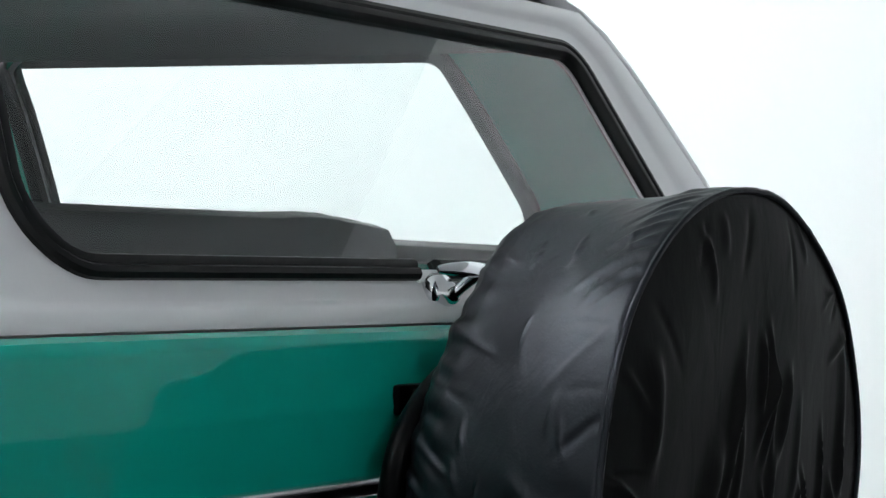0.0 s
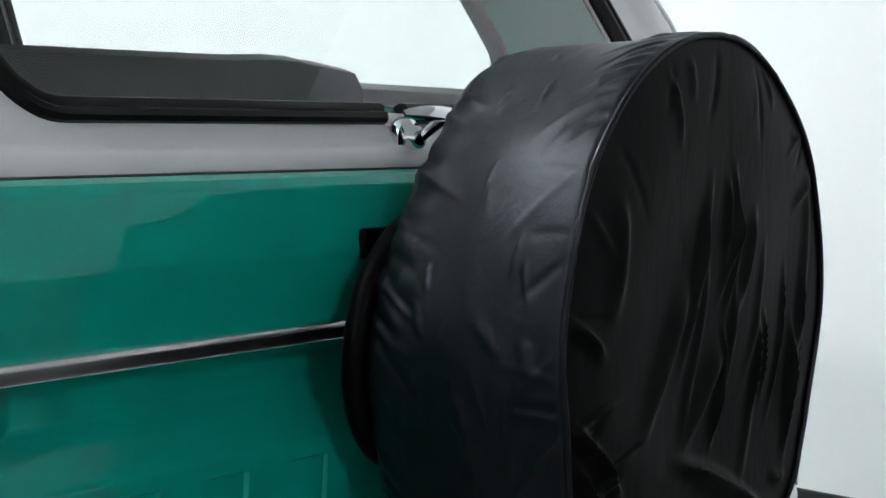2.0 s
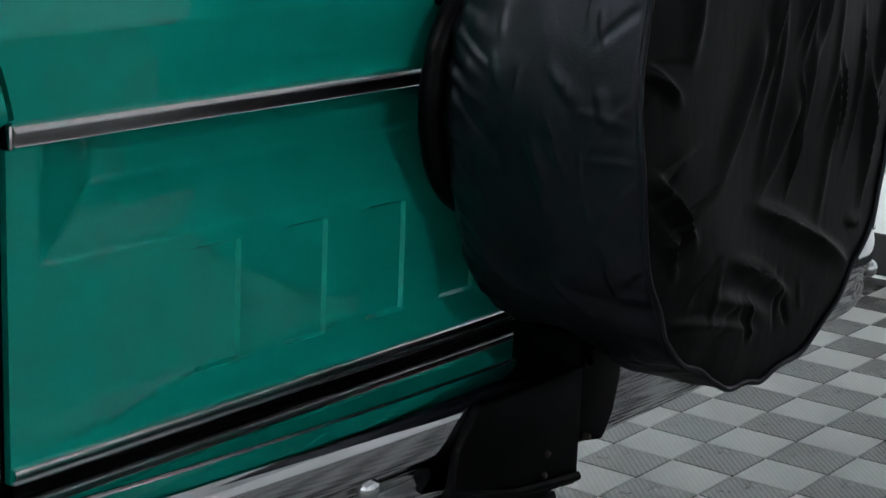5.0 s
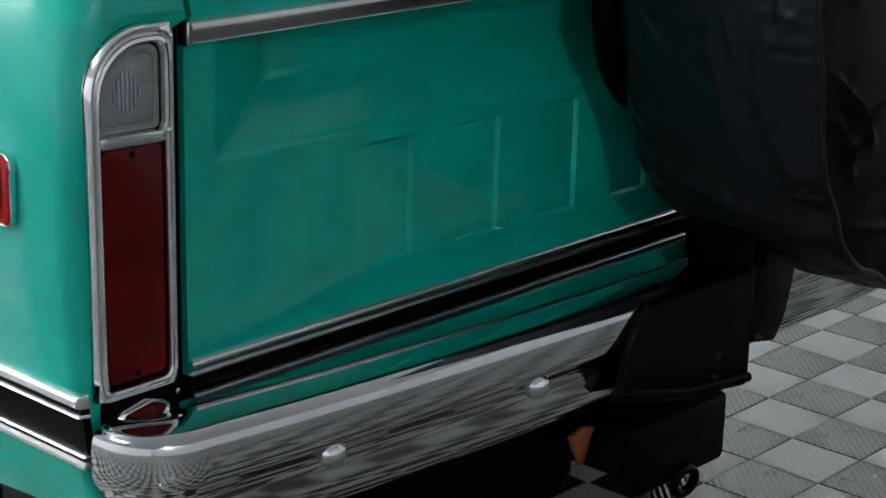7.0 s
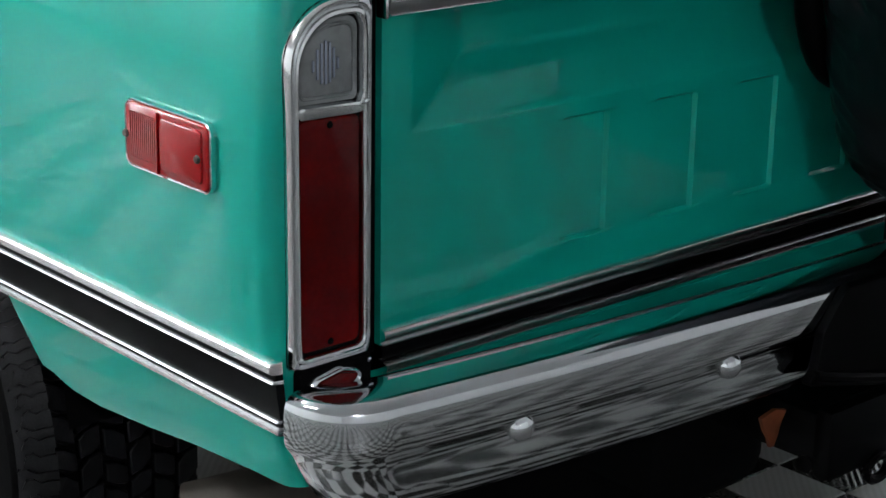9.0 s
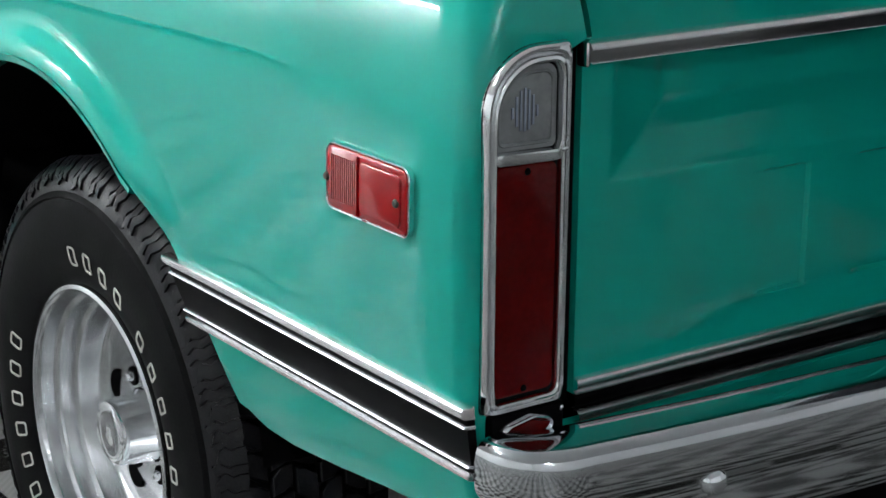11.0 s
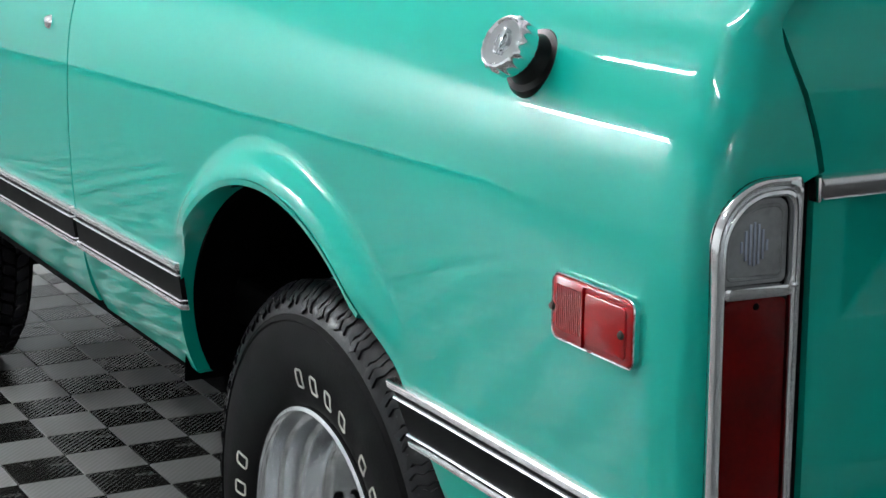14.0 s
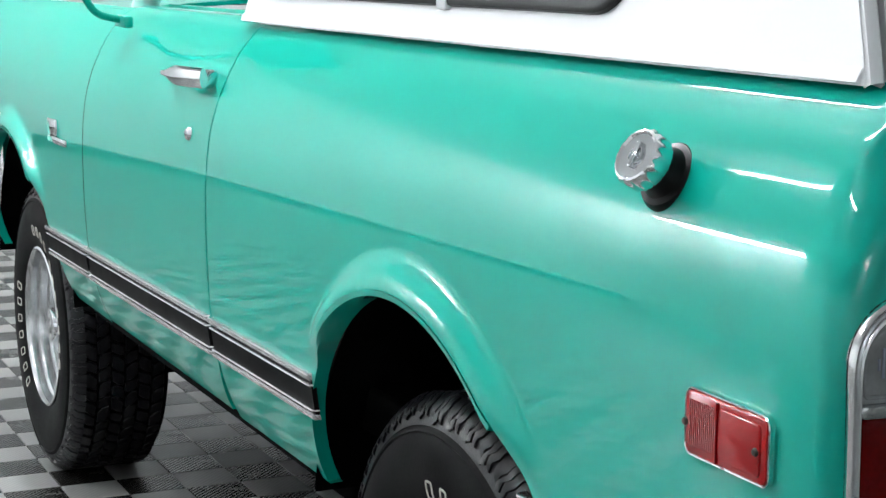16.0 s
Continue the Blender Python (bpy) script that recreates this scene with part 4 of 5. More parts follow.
# ---- wheels ----
def wheel(centre, side):
    root = new("wheel")
    root.parent = car
    root.location = (0, centre + (0.017 if centre < 2 else 0.0), 0.3745)
    s = side
    prof = [(0.196, 0.893), (0.206, 0.907), (0.222, 0.915), (0.245, 0.9215), (0.275, 0.9255), (0.300, 0.9245), (0.316, 0.9205), (0.322, 0.919), (0.3245, 0.921), (0.3280, 0.919), (0.332, 0.9145),
            (0.343, 0.910), (0.352, 0.903), (0.360, 0.895), (0.363, 0.88), (0.362, 0.80), (0.360, 0.70), (0.342, 0.672), (0.28, 0.662), (0.20, 0.69)]
    tyre = part("tyre", lathe([(r, s * h) for r, h in prof], (0, 0, 0), "x", 96), TYRE, root)
    # tread blocks
    bm = bmesh.new()
    count = 62
    for ring in range(6):
        x0 = 0.873 - 0.0335 * ring
        for k in range(count):
            a = 2 * math.pi * (k + 0.5 * (ring % 2) + 0.1 * math.sin(ring * 2.1)) / count
            wide = 2 * math.pi / count * (0.36 + 0.07 * math.sin(k * 2.7 + ring))
            skew = (0.55 if ring % 2 else -0.45) * wide
            outline = ((-0.0145, -wide - skew), (0.002, -wide - 0.3 * wide), (0.0145, -wide + skew), (0.0145, wide + skew), (-0.002, wide + 0.3 * wide), (-0.0145, wide - skew))
            rings = []
            for r, shrink in ((0.354, 1.06), (0.3715, 1.0), (0.3735, 0.90)):
                rings.append([bm.verts.new((s * (x0 + dx * shrink), (r - 14 * max(0, dx + x0 - 0.874) ** 2) * math.cos(a + da * shrink), (r - 14 * max(0, dx + x0 - 0.874) ** 2) * math.sin(a + da * shrink))) for dx, da in outline])
            for lo, hi in zip(rings, rings[1:]):
                for q in range(6):
                    bm.faces.new((lo[q], lo[(q + 1) % 6], hi[(q + 1) % 6], hi[q]))
            bm.faces.new(rings[2])
    tagged(part("tread", bm, TREAD, tyre, smooth=False), kind="stuff")
    # shoulder lugs, each cut in three by sipes, ragged at the inner end
    sx, sr = (0.9165, 0.9120, 0.9050, 0.8965, 0.8850), (0.3325, 0.3460, 0.3565, 0.3655, 0.3720)

    def shoulder(q, lift):
        x, r = float(np.interp(q, (0, 0.25, 0.5, 0.75, 1), sx)), float(np.interp(q, (0, 0.25, 0.5, 0.75, 1), sr))
        return x + lift * (1 - q) * 0.9, r + lift * (0.45 + 0.55 * q)

    bm = bmesh.new()
    for k in range(44):
        for p, (a0, a1) in enumerate(((0.03, 0.40), (0.425, 0.62), (0.645, 0.90))):
            start = (0.30, 0.16, 0.24)[p] + 0.06 * math.sin(k * 1.7)
            jag = 0.12 * (1 if p % 2 else -1)
            grid = []
            for q in range(6):
                line = []
                for e, (w, lift) in enumerate(((0, -0.002), (0.04, 0.0034), (0.5, 0.0040), (0.96, 0.0034), (1, -0.002))):
                    s0 = start + jag * (w - 0.5)
                    qq = s0 + (1.0 - s0) * max(0, q - 1) / 4
                    bend = 0.05 * (1 if q % 2 else -1) * (q < 4)
                    a = 2 * math.pi * (k + a0 + (a1 - a0) * w + bend) / 44
                    x, r = shoulder(qq, lift if q else -0.002)
                    line.append(bm.verts.new((s * x, r * math.cos(a), r * math.sin(a))))
                grid.append(line)
            for lo, hi in zip(grid, grid[1:]):
                for e in range(4):
                    bm.faces.new((lo[e], lo[e + 1], hi[e + 1], hi[e]))
    tagged(part("shoulder_tread", bm, TREAD, tyre), kind="stuff")
    part("shoulder", lathe([(r, s * x) for x, r in (shoulder(q / 8, -0.0004) for q in range(9))], (0, 0, 0), "x", 120), TREAD, tyre)
    # plain pale marks where the writing stands
    r0, r1 = 0.236, 0.260
    for run in ((84, 4, 10.5), (132, 7, 10.0), (16, 7, -10.5)):
        for k in range(run[1]):
            a = radians(run[0] + run[2] * k)
            loop = rounded([(-0.009, r0), (0.009, r0), (0.009, r1), (-0.009, r1)], 0.003, 3)

            def to(u, v, h, a=a):
                x = float(np.interp(v, (0.222, 0.245, 0.275), (0.915, 0.9215, 0.9255))) + h
                return Vector((s * x, v * math.cos(a) - u * math.sin(a), v * math.sin(a) + u * math.cos(a)))

            l3 = [to(p.x, p.y, 0.0) for p in resample(loop, 28)]
            part("mark", rim_sweep(l3, Vector((s, 0, 0)), [(0.0014, -0.004), (0.0014, 0.0014), (-0.0014, 0.0014), (-0.0014, -0.004)]), OWL, tyre)
    rim = part("rim", lathe([(r, s * h) for r, h in ((0.204, 0.893), (0.208, 0.905), (0.2065, 0.914), (0.201, 0.916), (0.1965, 0.912), (0.1945, 0.905), (0.1935, 0.888), (0.186, 0.884), (0.1845, 0.880),
                                                      (0.1835, 0.862), (0.176, 0.858), (0.1745, 0.853), (0.1735, 0.830), (0.168, 0.820), (0.155, 0.814), (0.135, 0.816), (0.110, 0.824), (0.090, 0.834), (0.075, 0.838), (0.060, 0.838), (0.0, 0.838))], (0, 0, 0), "x", 120), ALU, root, "polished aluminium rim")
    # dark discs on the uncut rim stand for shaded holes
    for k in range(6):
        a = 2 * math.pi * (k + 0.12) / 6
        part("rim_hole_shade", lathe([(0.0, 0.003 * s), (0.022, 0.003 * s), (0.0235, 0.001 * s), (0.024, -0.006 * s)], (s * 0.8195, 0.124 * math.cos(a), 0.124 * math.sin(a)), "x", 24), DARK, rim)
    part("hub_cap", lathe([(r, s * h) for r, h in ((0.054, 0.830), (0.052, 0.846), (0.048, 0.852), (0.0455, 0.885), (0.043, 0.892), (0.036, 0.8945), (0.030, 0.8935), (0.0, 0.8955))], (0, 0, 0), "x", 40), CHROME, root, "chrome hub cap")
    for k in range(6):
        a = 2 * math.pi * k / 6
        # dark disc round each nut, the shade of its pocket
        part("nut_pocket_shade", lathe([(0.0, 0.0405 * s), (0.0125, 0.0405 * s), (0.0135, 0.039 * s), (0.0135, 0.03 * s)], (s * 0.8, 0.070 * math.cos(a), 0.070 * math.sin(a)), "x", 20), DARK, rim)
        part("lug_nut", lathe([(0.0, s * 0.850), (0.005, s * 0.849), (0.0075, s * 0.845), (0.008, s * 0.832)], (0, 0.070 * math.cos(a), 0.070 * math.sin(a)), "x", 12), CHROME, rim)
    part("brake_drum", lathe([(0.0, s * 0.74), (0.15, s * 0.74), (0.15, s * 0.55), (0.0, s * 0.55)], (0, 0, 0), "x", 32), DARK, root)


for centre in (REAR_Y, FRONT_Y):
    for side in (-1, 1):
        wheel(centre, side)
part("axle_housing", lathe([(0.0, -0.16), (0.09, -0.15), (0.15, -0.07), (0.16, 0.0), (0.15, 0.07), (0.09, 0.15), (0.0, 0.16)], (0.0, REAR_Y, 0.378), "y", 32), DARK, car)
for side in (-1, 1):
    for k in range(4):
        reach, z = 0.66 - 0.13 * k, 0.335 - 0.012 * k
        part("leaf_spring", sheet([[(side * 0.50 + x, REAR_Y - 0.02 + reach * q, z + 0.10 * (q * reach / 0.66) ** 2) for q in (-1, -0.6, -0.2, 0.2, 0.6, 1)] for x in (-0.03, 0.03)], 0.009), DARK, car)
part("rear_axle", lathe([(0.0, -0.75), (0.05, -0.75), (0.05, 0.75), (0.0, 0.75)], (0, REAR_Y, 0.378), "x", 16), DARK, car)
part("front_axle", lathe([(0.0, -0.75), (0.05, -0.75), (0.05, 0.75), (0.0, 0.75)], (0, FRONT_Y, 0.378), "x", 16), DARK, car)

# ---- hardtop ----
TOP_HALF = [(1.205, 0.880), (1.25, 0.866), (1.30, 0.851), (1.40, 0.820), (1.50, 0.786), (1.58, 0.752), (1.63, 0.720), (1.665, 0.675), (1.69, 0.60), (1.705, 0.48), (1.715, 0.25), (1.718, 0.0)]


def top_half(z):
    zs, ws = zip(*TOP_HALF)
    return float(np.interp(z, zs, ws))


def hatch_y(z):
    return 0.05 + 0.62 * (z - 1.19)


HATCH_N = Vector((0, -1, 0.62)).normalized()


def hatch(u, z, h=0.0):
    return Vector((u, hatch_y(z), z)) + HATCH_N * h


hardtop = new("hardtop")
hardtop.parent = car
hardtop["label"] = "white painted steel hardtop"
TOP_Z, WIN_LO, WIN_HI = 1.63, 1.264, 1.606
for side in (-1, 1):
    # side wall round its window
    def wall_at(y, z, h=0.0, s=side):
        return Vector((s * (top_half(z) + h), y, z))

    window = rounded([(0.470, WIN_LO), (1.735, WIN_LO), (1.775, WIN_HI), (0.655, WIN_HI)], [0.06, 0.03, 0.03, 0.06], 8)
    outer = [(hatch_y(1.206), 1.206), (1.815, 1.206), (1.845, TOP_Z), (hatch_y(TOP_Z), TOP_Z)]
    mid = (0.95, 1.42)
    a, b = by_angle(outer, mid, 160), by_angle(window, mid, 160)
    rows = [[wall_at(*p) for p in a]]
    for q in (0.25, 0.5, 0.75):
        rows.append([wall_at(*p.lerp(r, q)) for p, r in zip(a, b)])
    rows.append([wall_at(*p) for p in b])
    rows.append([wall_at(p.x, p.y, -0.03) for p in b])
    part("side_wall", sheet(rows, close=True), WHITE, hardtop)
    # inner lining
    rows = [[wall_at(p.x, p.y, -0.032) for p in a], [wall_at(*p.lerp(r, 0.5), -0.032) for p, r in zip(a, b)], [wall_at(p.x, p.y, -0.031) for p in b]]
    part("side_lining", sheet(rows, close=True), INNER_GREEN, hardtop)
    loop3 = [wall_at(p.x, p.y, 0.0) for p in resample(window, 200)]
    normal = Vector((side, 0, 0.42)).normalized()
    part("side_gasket", rim_sweep(loop3, normal, [(0.012, -0.006), (0.012, 0.005), (0.004, 0.010), (-0.006, 0.009), (-0.013, 0.002), (-0.013, -0.012)]), RUBBER, hardtop)
    part("inner_gasket", rim_sweep([wall_at(p.x, p.y, -0.036) for p in resample(window, 200)], -normal, [(0.030, -0.008), (0.030, 0.004), (0.024, 0.009), (0.004, 0.009), (-0.004, 0.003), (-0.004, -0.012)]), RUBBER, hardtop)
    pane = part("side_pane", slab(window, lambda u, v, h, f=wall_at: f(u, v, -0.012 + h), 0.004), GLASS, hardtop)
    pane.visible_shadow = False
    if side < 0:
        part("pane_divider", box((-0.874, 0.968, 1.248), (-0.845, 1.000, 1.285), 0.003), WHITE, hardtop)
        part("foot_flange", sheet([[(-(top_half(1.21) + o), y, z) for o, z in ((0.0, 1.222), (0.004, 1.216), (0.006, 1.209), (-0.01, 1.206))] for y in [0.068 + 1.742 * k / 40 for k in range(41)]]), WHITE, hardtop)

# roof
rows = []
prof = [(z, w) for z, w in TOP_HALF if z > TOP_Z]
line = [(-top_half(TOP_Z), TOP_Z)] + [(-w, z) for z, w in prof] + [(w, z) for z, w in reversed(prof[:-1])] + [(top_half(TOP_Z), TOP_Z)]
for j in range(25):
    rows.append([(x, hatch_y(z) + (2.35 - hatch_y(z)) * j / 24, z) for x, z in line])
part("roof", sheet(rows), WHITE, hardtop)
part("headliner", sheet([[(x * 0.96, 0.36 + 1.95 * j / 6, min(z, 1.69) - 0.03) for x, z in line] for j in range(7)]), CABIN, hardtop)

# rear rim of the shell, beside the hatch
for side in (-1, 1):
    rows = []
    for i in range(41):
        z = 1.206 + (1.69 - 1.206) * i / 40
        w = top_half(z) + (0.015 if side > 0 else 0.0)
        rows.append([hatch(side * (w - o), z, h) for o, h in ((0.0, -0.004), (0.003, 0.003), (0.008, 0.005), (0.015, 0.005), (0.0185, 0.002), (0.0195, -0.02))])
    part("rear_pillar", sheet(rows), WHITE, hardtop)

# rear hatch with its window
WIN = rounded([(-0.698, 1.243), (0.672, 1.243), (0.603, 1.602), (-0.622, 1.602)], [0.085, 0.085, 0.06, 0.06], 10)
hatch_outer = [(-(top_half(z) - 0.024), z) for z in np.linspace(1.192, 1.66, 12)]
hatch_outer = [(x, z) for x, z in hatch_outer] + [(-x + 0.014, z) for x, z in reversed(hatch_outer)]
mid = (0.0, 1.42)
a, b = by_angle(hatch_outer, mid, 240), by_angle(WIN, mid, 240)
rows = [[hatch(p.x, p.y, -0.02) for p in a], [hatch(p.x, p.y, 0.004) for p in a]]
for q, h in ((0.12, 0.007), (0.35, 0.007), (0.46, 0.005), (0.54, 0.001), (0.62, 0.0), (0.8, 0.0)):
    rows.append([hatch(*p.lerp(r, q), h) for p, r in zip(a, b)])
rows.append([hatch(p.x, p.y, 0.0) for p in b])
rows.append([hatch(p.x, p.y, -0.03) for p in b])
rear_hatch = part("rear_hatch", sheet(rows, close=True), WHITE, car, "white painted rear window hatch")
loop3 = [hatch(p.x, p.y, 0.0) for p in resample(WIN, 260)]
gasket = rim_sweep(loop3, HATCH_N, [(0.0, -0.01), (0.001, 0.006), (-0.003, 0.011), (-0.010, 0.012), (-0.0135, 0.009), (-0.017, 0.0105), (-0.024, 0.0095), (-0.028, 0.004), (-0.029, -0.012)])
GAP = (-0.070, -0.027)
# a gap in the lower run, under the latch
bmesh.ops.delete(gasket, geom=[v for v in gasket.verts if GAP[0] < v.co.x < GAP[1] and v.co.z < 1.3], context="VERTS")
bmesh.ops.holes_fill(gasket, edges=[e for e in gasket.edges if e.is_boundary], sides=0)
part("gasket", gasket, RUBBER, rear_hatch, "thick black rubber gasket")
inner = [p + (Vector((0, 1.42)) - p).normalized() * 0.012 for p in WIN]
pane = part("rear_pane", slab(inner, lambda u, v, h: hatch(u, v, -0.006 + h), 0.004), GLASS, rear_hatch, "tinted rear window glass")
pane.visible_shadow = False
rows = [[hatch(p.x, p.y, -0.034) for p in a], [hatch(p.x, p.y, -0.034) for p in b]]
part("hatch_lining", sheet(rows, close=True), CABIN, rear_hatch)
# handle in the middle of the lower rail
handle = part("hatch_handle", lathe([(0.0, -0.024), (0.006, -0.0235), (0.011, -0.021), (0.0145, -0.016), (0.0155, -0.009), (0.018, -0.004), (0.023, -0.001), (0.0245, 0.004), (0.0245, 0.014)], (-0.042, 0.066, 1.228), "y", 32), CHROME, rear_hatch, "chrome turning handle")
grip = []
for i in range(25):
    q = i / 24
    c = Vector((-0.102 + 0.114 * q, 0.030 - 0.006 * math.sin(math.pi * q), 1.2585 + 0.001 * q))
    w = 0.0098 * max(0.02, math.sin(math.pi * (0.06 + 0.88 * q))) ** 0.55
    grip.append([c + Vector((0, 0.50, 0.87)) * w * 1.15 * max(math.sin(t), -0.8) + Vector((0, -0.87, 0.50)) * 0.4 * w * math.cos(t) for t in [2 * math.pi * k / 24 for k in range(24)]])
bm = sheet(grip, close=True)
bmesh.ops.holes_fill(bm, edges=[e for e in bm.edges if e.is_boundary], sides=0)
bm = tube(smooth_path([(-0.042, 0.048, 1.229), (-0.036, 0.040, 1.239), (-0.022, 0.033, 1.250), (-0.006, 0.031, 1.256)], 6), 0.0075, 14, bm=bm)
part("grip", bm, CHROME, handle)
part("latch_plate", slab([(-0.072, 1.2400), (-0.025, 1.2400), (-0.025, 1.2545), (-0.072, 1.2545)], hatch, 0.003, edge=0.001), WHITE, rear_hatch)

# cabin: rear seat, front seat back, windscreen
seat_rows = []
for i in range(40):
    x = -0.62 + 1.045 * i / 39
    end = step(-0.62, -0.58, x) * (1 - 0.35 * step(0.30, 0.425, x))
    ruck = 0.007 * abs(noise.noise(Vector((x * 24, 0.4, 0)))) * step(0.0, 0.2, x) * step(0.43, 0.36, x)
    top = 1.285 + 0.030 * end + ruck
    seat_rows.append([(x, y, z) for y, z in ((0.545, 0.75), (0.52, 1.0), (0.495, 1.20), (0.497, top - 0.035), (0.515, top - 0.008), (0.545, top), (0.60, top - 0.004), (0.63, top - 0.03), (0.66, 1.1), (0.72, 0.8))])
bm = sheet(seat_rows)
bmesh.ops.holes_fill(bm, edges=[e for e in bm.edges if e.is_boundary], sides=0)
part("rear_seat", bm, SEAT, car, "dark vinyl rear bench seat")
part("windscreen_frame", box((-0.80, 2.34, 1.62), (0.80, 2.42, 1.70), 0.015), WHITE, car)
for side in (-1, 1):
    part("screen_pillar", tube([Vector((side * 0.80, 2.78, 1.20)), Vector((side * 0.74, 2.38, 1.66))], 0.03, 10), WHITE, car)
part("dashboard", box((-0.84, 2.55, 0.95), (0.84, 2.80, 1.20), 0.03), CABIN, car)
pane = part("windscreen", sheet([[(-0.78, 2.76, 1.21), (0.78, 2.76, 1.21)], [(-0.72, 2.39, 1.65), (0.72, 2.39, 1.65)]], 0.005), GLASS, car)
pane.visible_shadow = False

# sill along the door tops, with the door glass lowered into it
for side in (-1, 1):
    part("door_sill", sheet([[(side * (0.8455 - o), y, z) for o, z in ((0.0, 1.2088), (0.012, 1.2130), (0.030, 1.2135), (0.07, 1.2110))] for y in (1.747, 2.1, 2.4, 2.6545)]), PAINT, car)
    part("sill_liner", box((min(side * 0.772, side * 0.782), 1.77, 1.205), (max(side * 0.772, side * 0.782), 2.64, 1.2175), 0.002), PAINT, car)

# ---- fuel filler ----
CAP_AXIS = Vector((-0.82, -0.13, 0.46)).normalized()
cap_pose = Matrix.Translation(Vector((-0.9757, 0.286, 1.1285)) - CAP_AXIS * 0.0456) @ CAP_AXIS.to_track_quat("Z", "Y").to_matrix().to_4x4() @ Matrix.Scale(0.76, 4)


def placed(bm, m):
    bmesh.ops.transform(bm, matrix=m, verts=bm.verts)
    return bm


boot = part("filler_boot", placed(lathe([(0.0, 0.03), (0.026, 0.03), (0.030, 0.02), (0.036, 0.008), (0.044, 0.005), (0.048, -0.002), (0.049, -0.02)], (0, 0, 0), "z", 40), cap_pose), RUBBER, car, "black rubber filler boot")
fluted = lathe([(0.0, 0.060), (0.010, 0.061), (0.011, 0.064), (0.013, 0.064), (0.014, 0.0605), (0.030, 0.0605), (0.033, 0.063), (0.036, 0.062), (0.0385, 0.057), (0.0385, 0.036), (0.036, 0.032), (0.028, 0.031)], (0, 0, 0), "z", 96,
               wobble=lambda a, r, h: (0.0014 * math.sin(15 * a) if r > 0.0375 else 0.0))
part("fuel_cap", placed(fluted, cap_pose), CHROME, car, "chrome fluted fuel cap")
part("cap_grip", placed(box((-0.004, -0.018, 0.058), (0.004, 0.018, 0.067), 0.0025), cap_pose), CHROME, car)

# ---- door furniture ----
hx = -soft_half(1.11)
bar = []
for i in range(17):
    q = i / 16
    w = 0.006 + 0.012 * step(0.0, 0.5, q)
    bar.append([Vector((hx - 0.028 - 0.010 * math.sin(math.pi * q) + 0.007 * math.cos(t), 2.03 - 0.25 * q, 1.109 + 0.004 * q + w * math.sin(t))) for t in [2 * math.pi * k / 16 for k in range(16)]])
bm = sheet(bar, close=True)
bmesh.ops.holes_fill(bm, edges=[e for e in bm.edges if e.is_boundary], sides=0)
bm = box((hx - 0.030, 1.795, 1.094), (hx + 0.004, 1.852, 1.126), 0.008, 2, bm)
bm = box((hx - 0.024, 2.005, 1.101), (hx + 0.004, 2.032, 1.118), 0.006, 2, bm)
part("door_handle", bm, CHROME, left_door, "chrome pull handle")
part("door_lock", lathe([(0.0, -0.008), (0.009, -0.007), (0.012, -0.003), (0.013, 0.004)], (-soft_half(1.015), 1.862, 1.012), "x", 20), CHROME, left_door)
bm = box((-soft_half(0.93) - 0.008, 2.80, 0.900), (-soft_half(0.93) + 0.002, 2.98, 0.916), 0.003)
bm = box((-soft_half(0.95) - 0.008, 2.90, 0.916), (-soft_half(0.95) + 0.002, 2.985, 0.954), 0.004, 2, bm)
part("fender_badge", bm, CHROME, car, "plain chrome badge")
# mirror on the door
mirror_arm = part("door_mirror", tube(smooth_path([(-0.93, 2.46, 1.19), (-0.99, 2.44, 1.21), (-1.02, 2.43, 1.27), (-1.03, 2.43, 1.36)]), 0.008, 10), PAINT, car, "green painted door mirror")
part("mirror_head", box((-1.12, 2.41, 1.36), (-0.96, 2.46, 1.56), 0.015), PAINT, mirror_arm)
part("mirror_foot", box((-0.935, 2.42, 1.175), (-0.915, 2.50, 1.20), 0.006), PAINT, mirror_arm)

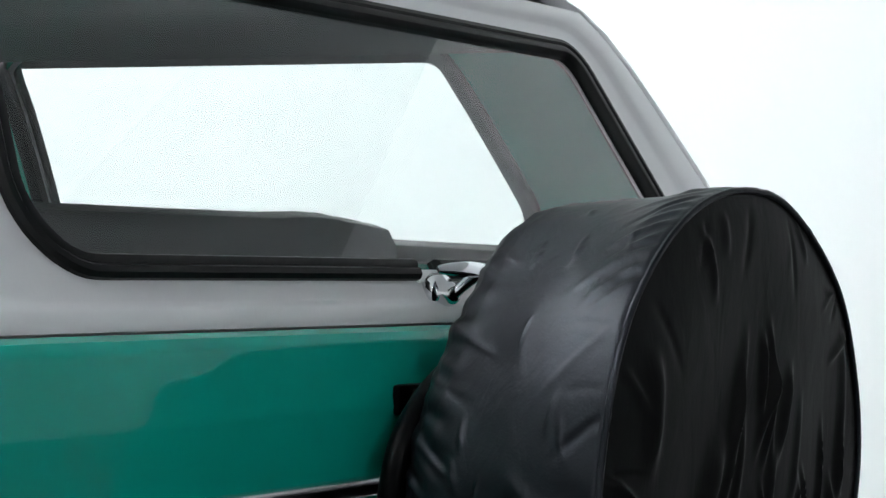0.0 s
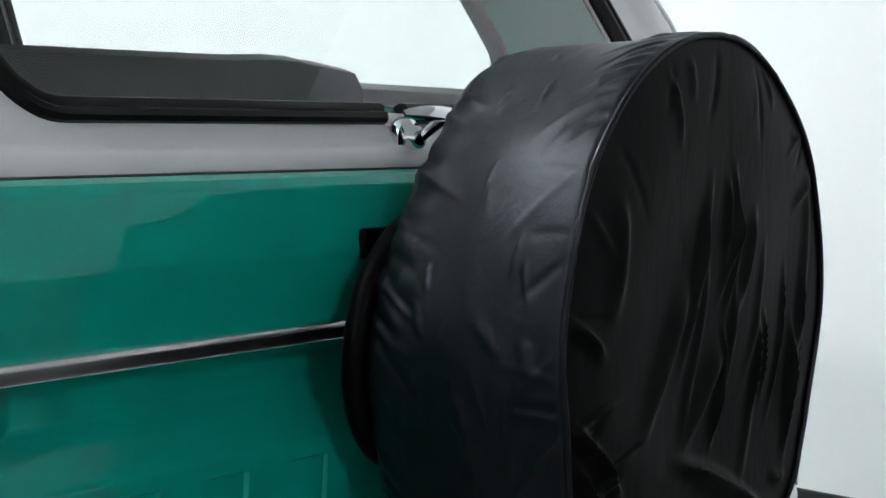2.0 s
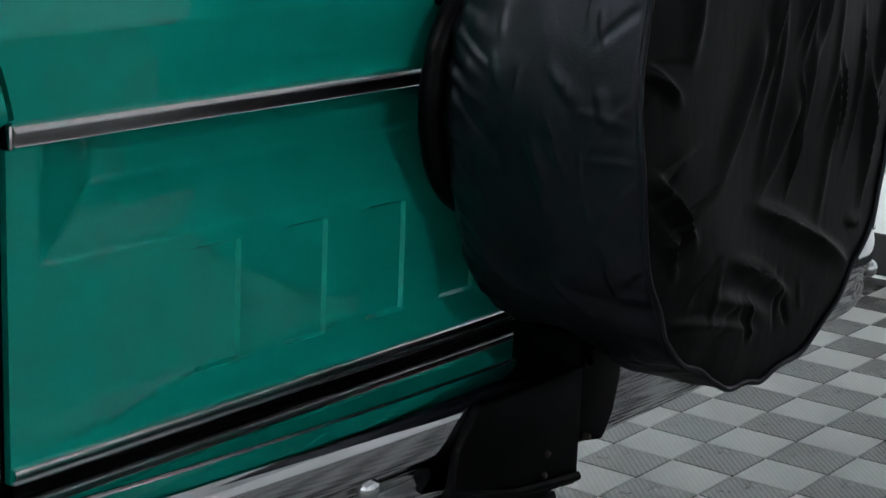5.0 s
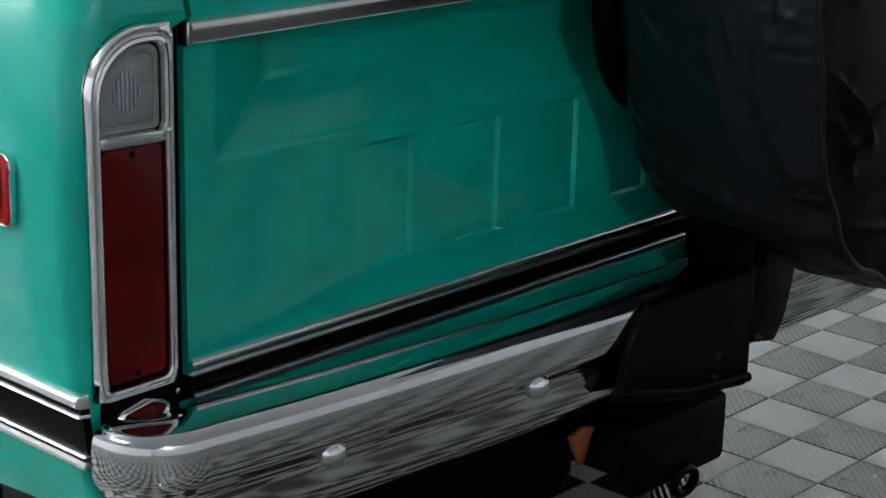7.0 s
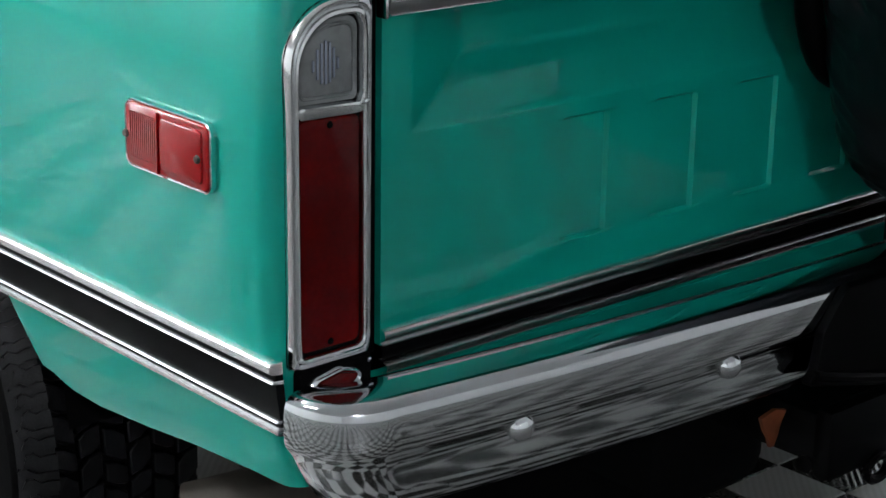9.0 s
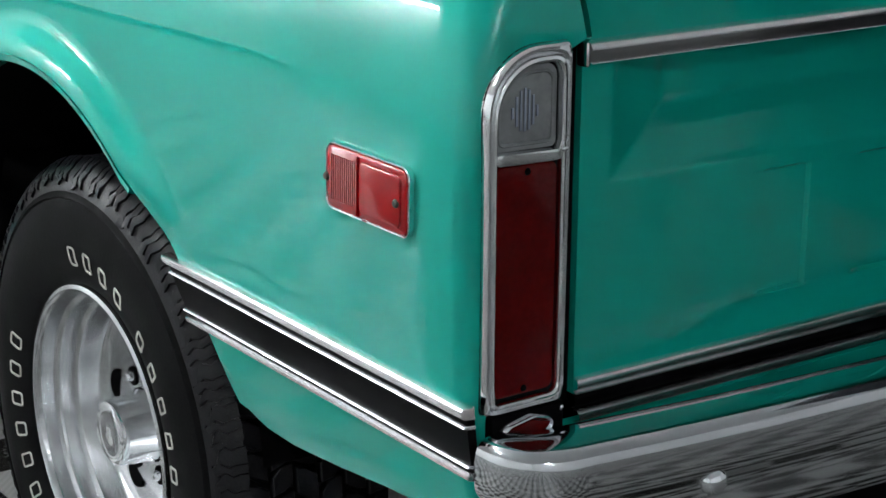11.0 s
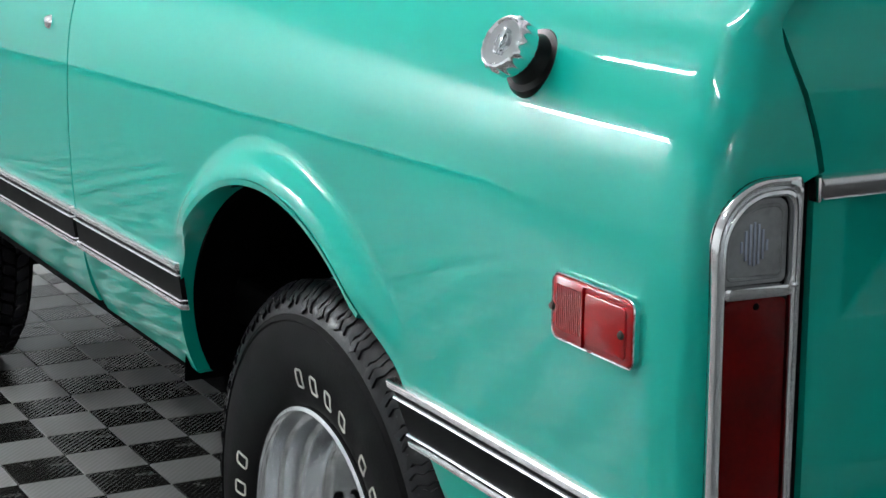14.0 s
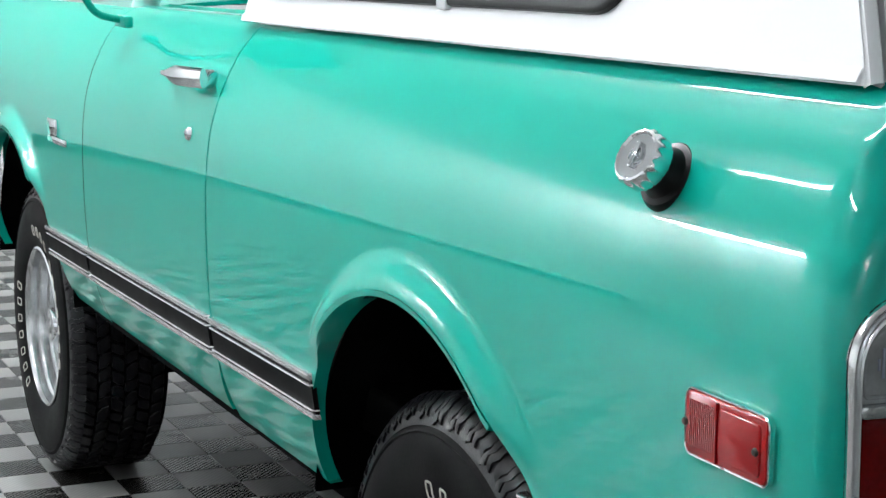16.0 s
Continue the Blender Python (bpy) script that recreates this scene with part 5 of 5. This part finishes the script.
# ---- floor ----
slab_floor = tagged(part("floor", box((X_LEFT - 0.15, Y_BACK - 0.15, -0.14), (X_RIGHT + 0.15, Y_FRONT + 0.15, -0.013)), BASE_BLACK, smooth=False), "black and light grey chequered vented floor tiles", "floor", kind="structure")
PITCH, X0, Y0 = 0.1430, -0.778, 3.110


def tile_mesh(name, mat):
    bm = box((0.0008, 0.0008, -0.012), (PITCH - 0.0008, PITCH - 0.0008, 0.0), 0.0016, 1)
    me = bpy.data.meshes.new(name)
    bm.to_mesh(me)
    bm.free()
    me.materials.append(mat)
    return me


tile_kinds = (tile_mesh("tile_light", TILE_W), tile_mesh("tile_black", TILE_B))
rest = ([], [])
i0, i1 = int((X_LEFT - X0) / PITCH) - 1, int((X_RIGHT - X0) / PITCH) + 1
j0, j1 = int((Y0 - Y_FRONT) / PITCH) - 1, int((Y0 - Y_BACK) / PITCH) + 1
for i in range(i0, i1):
    for j in range(j0, j1):
        x, y = X0 + PITCH * i, Y0 - PITCH * (j + 1)
        if x < X_LEFT or x + PITCH > X_RIGHT or y < Y_BACK or y + PITCH > Y_FRONT:
            continue
        odd = (i + j) % 2
        if (-1.45 < x < -0.5 and 1.9 < y < 3.6) or (0.55 < x < 2.1 and 0.1 < y < 1.3):
            ob = new("tile", tile_kinds[odd])
            ob.location = (x, y, 0)
            ob.parent = slab_floor
        else:
            rest[odd].append((x, y))
for odd, mat in ((0, TILE_W), (1, TILE_B)):
    verts, faces = [], []
    g, b = 0.0008, 0.0024
    for x, y in rest[odd]:
        n = len(verts)
        for e, z in ((g, -0.012), (g, -0.0016), (b, 0.0)):
            verts += [(x + e, y + e, z), (x + PITCH - e, y + e, z), (x + PITCH - e, y + PITCH - e, z), (x + e, y + PITCH - e, z)]
        for q in (0, 4):
            faces += [(n + q + k, n + q + (k + 1) % 4, n + q + 4 + (k + 1) % 4, n + q + 4 + k) for k in range(4)]
        faces.append((n + 8, n + 9, n + 10, n + 11))
    me = bpy.data.meshes.new("tiles")
    me.from_pydata(verts, [], faces)
    me.materials.append(mat)
    ob = new("tiles", me)
    ob.parent = slab_floor
    tagged(ob, kind="stuff")
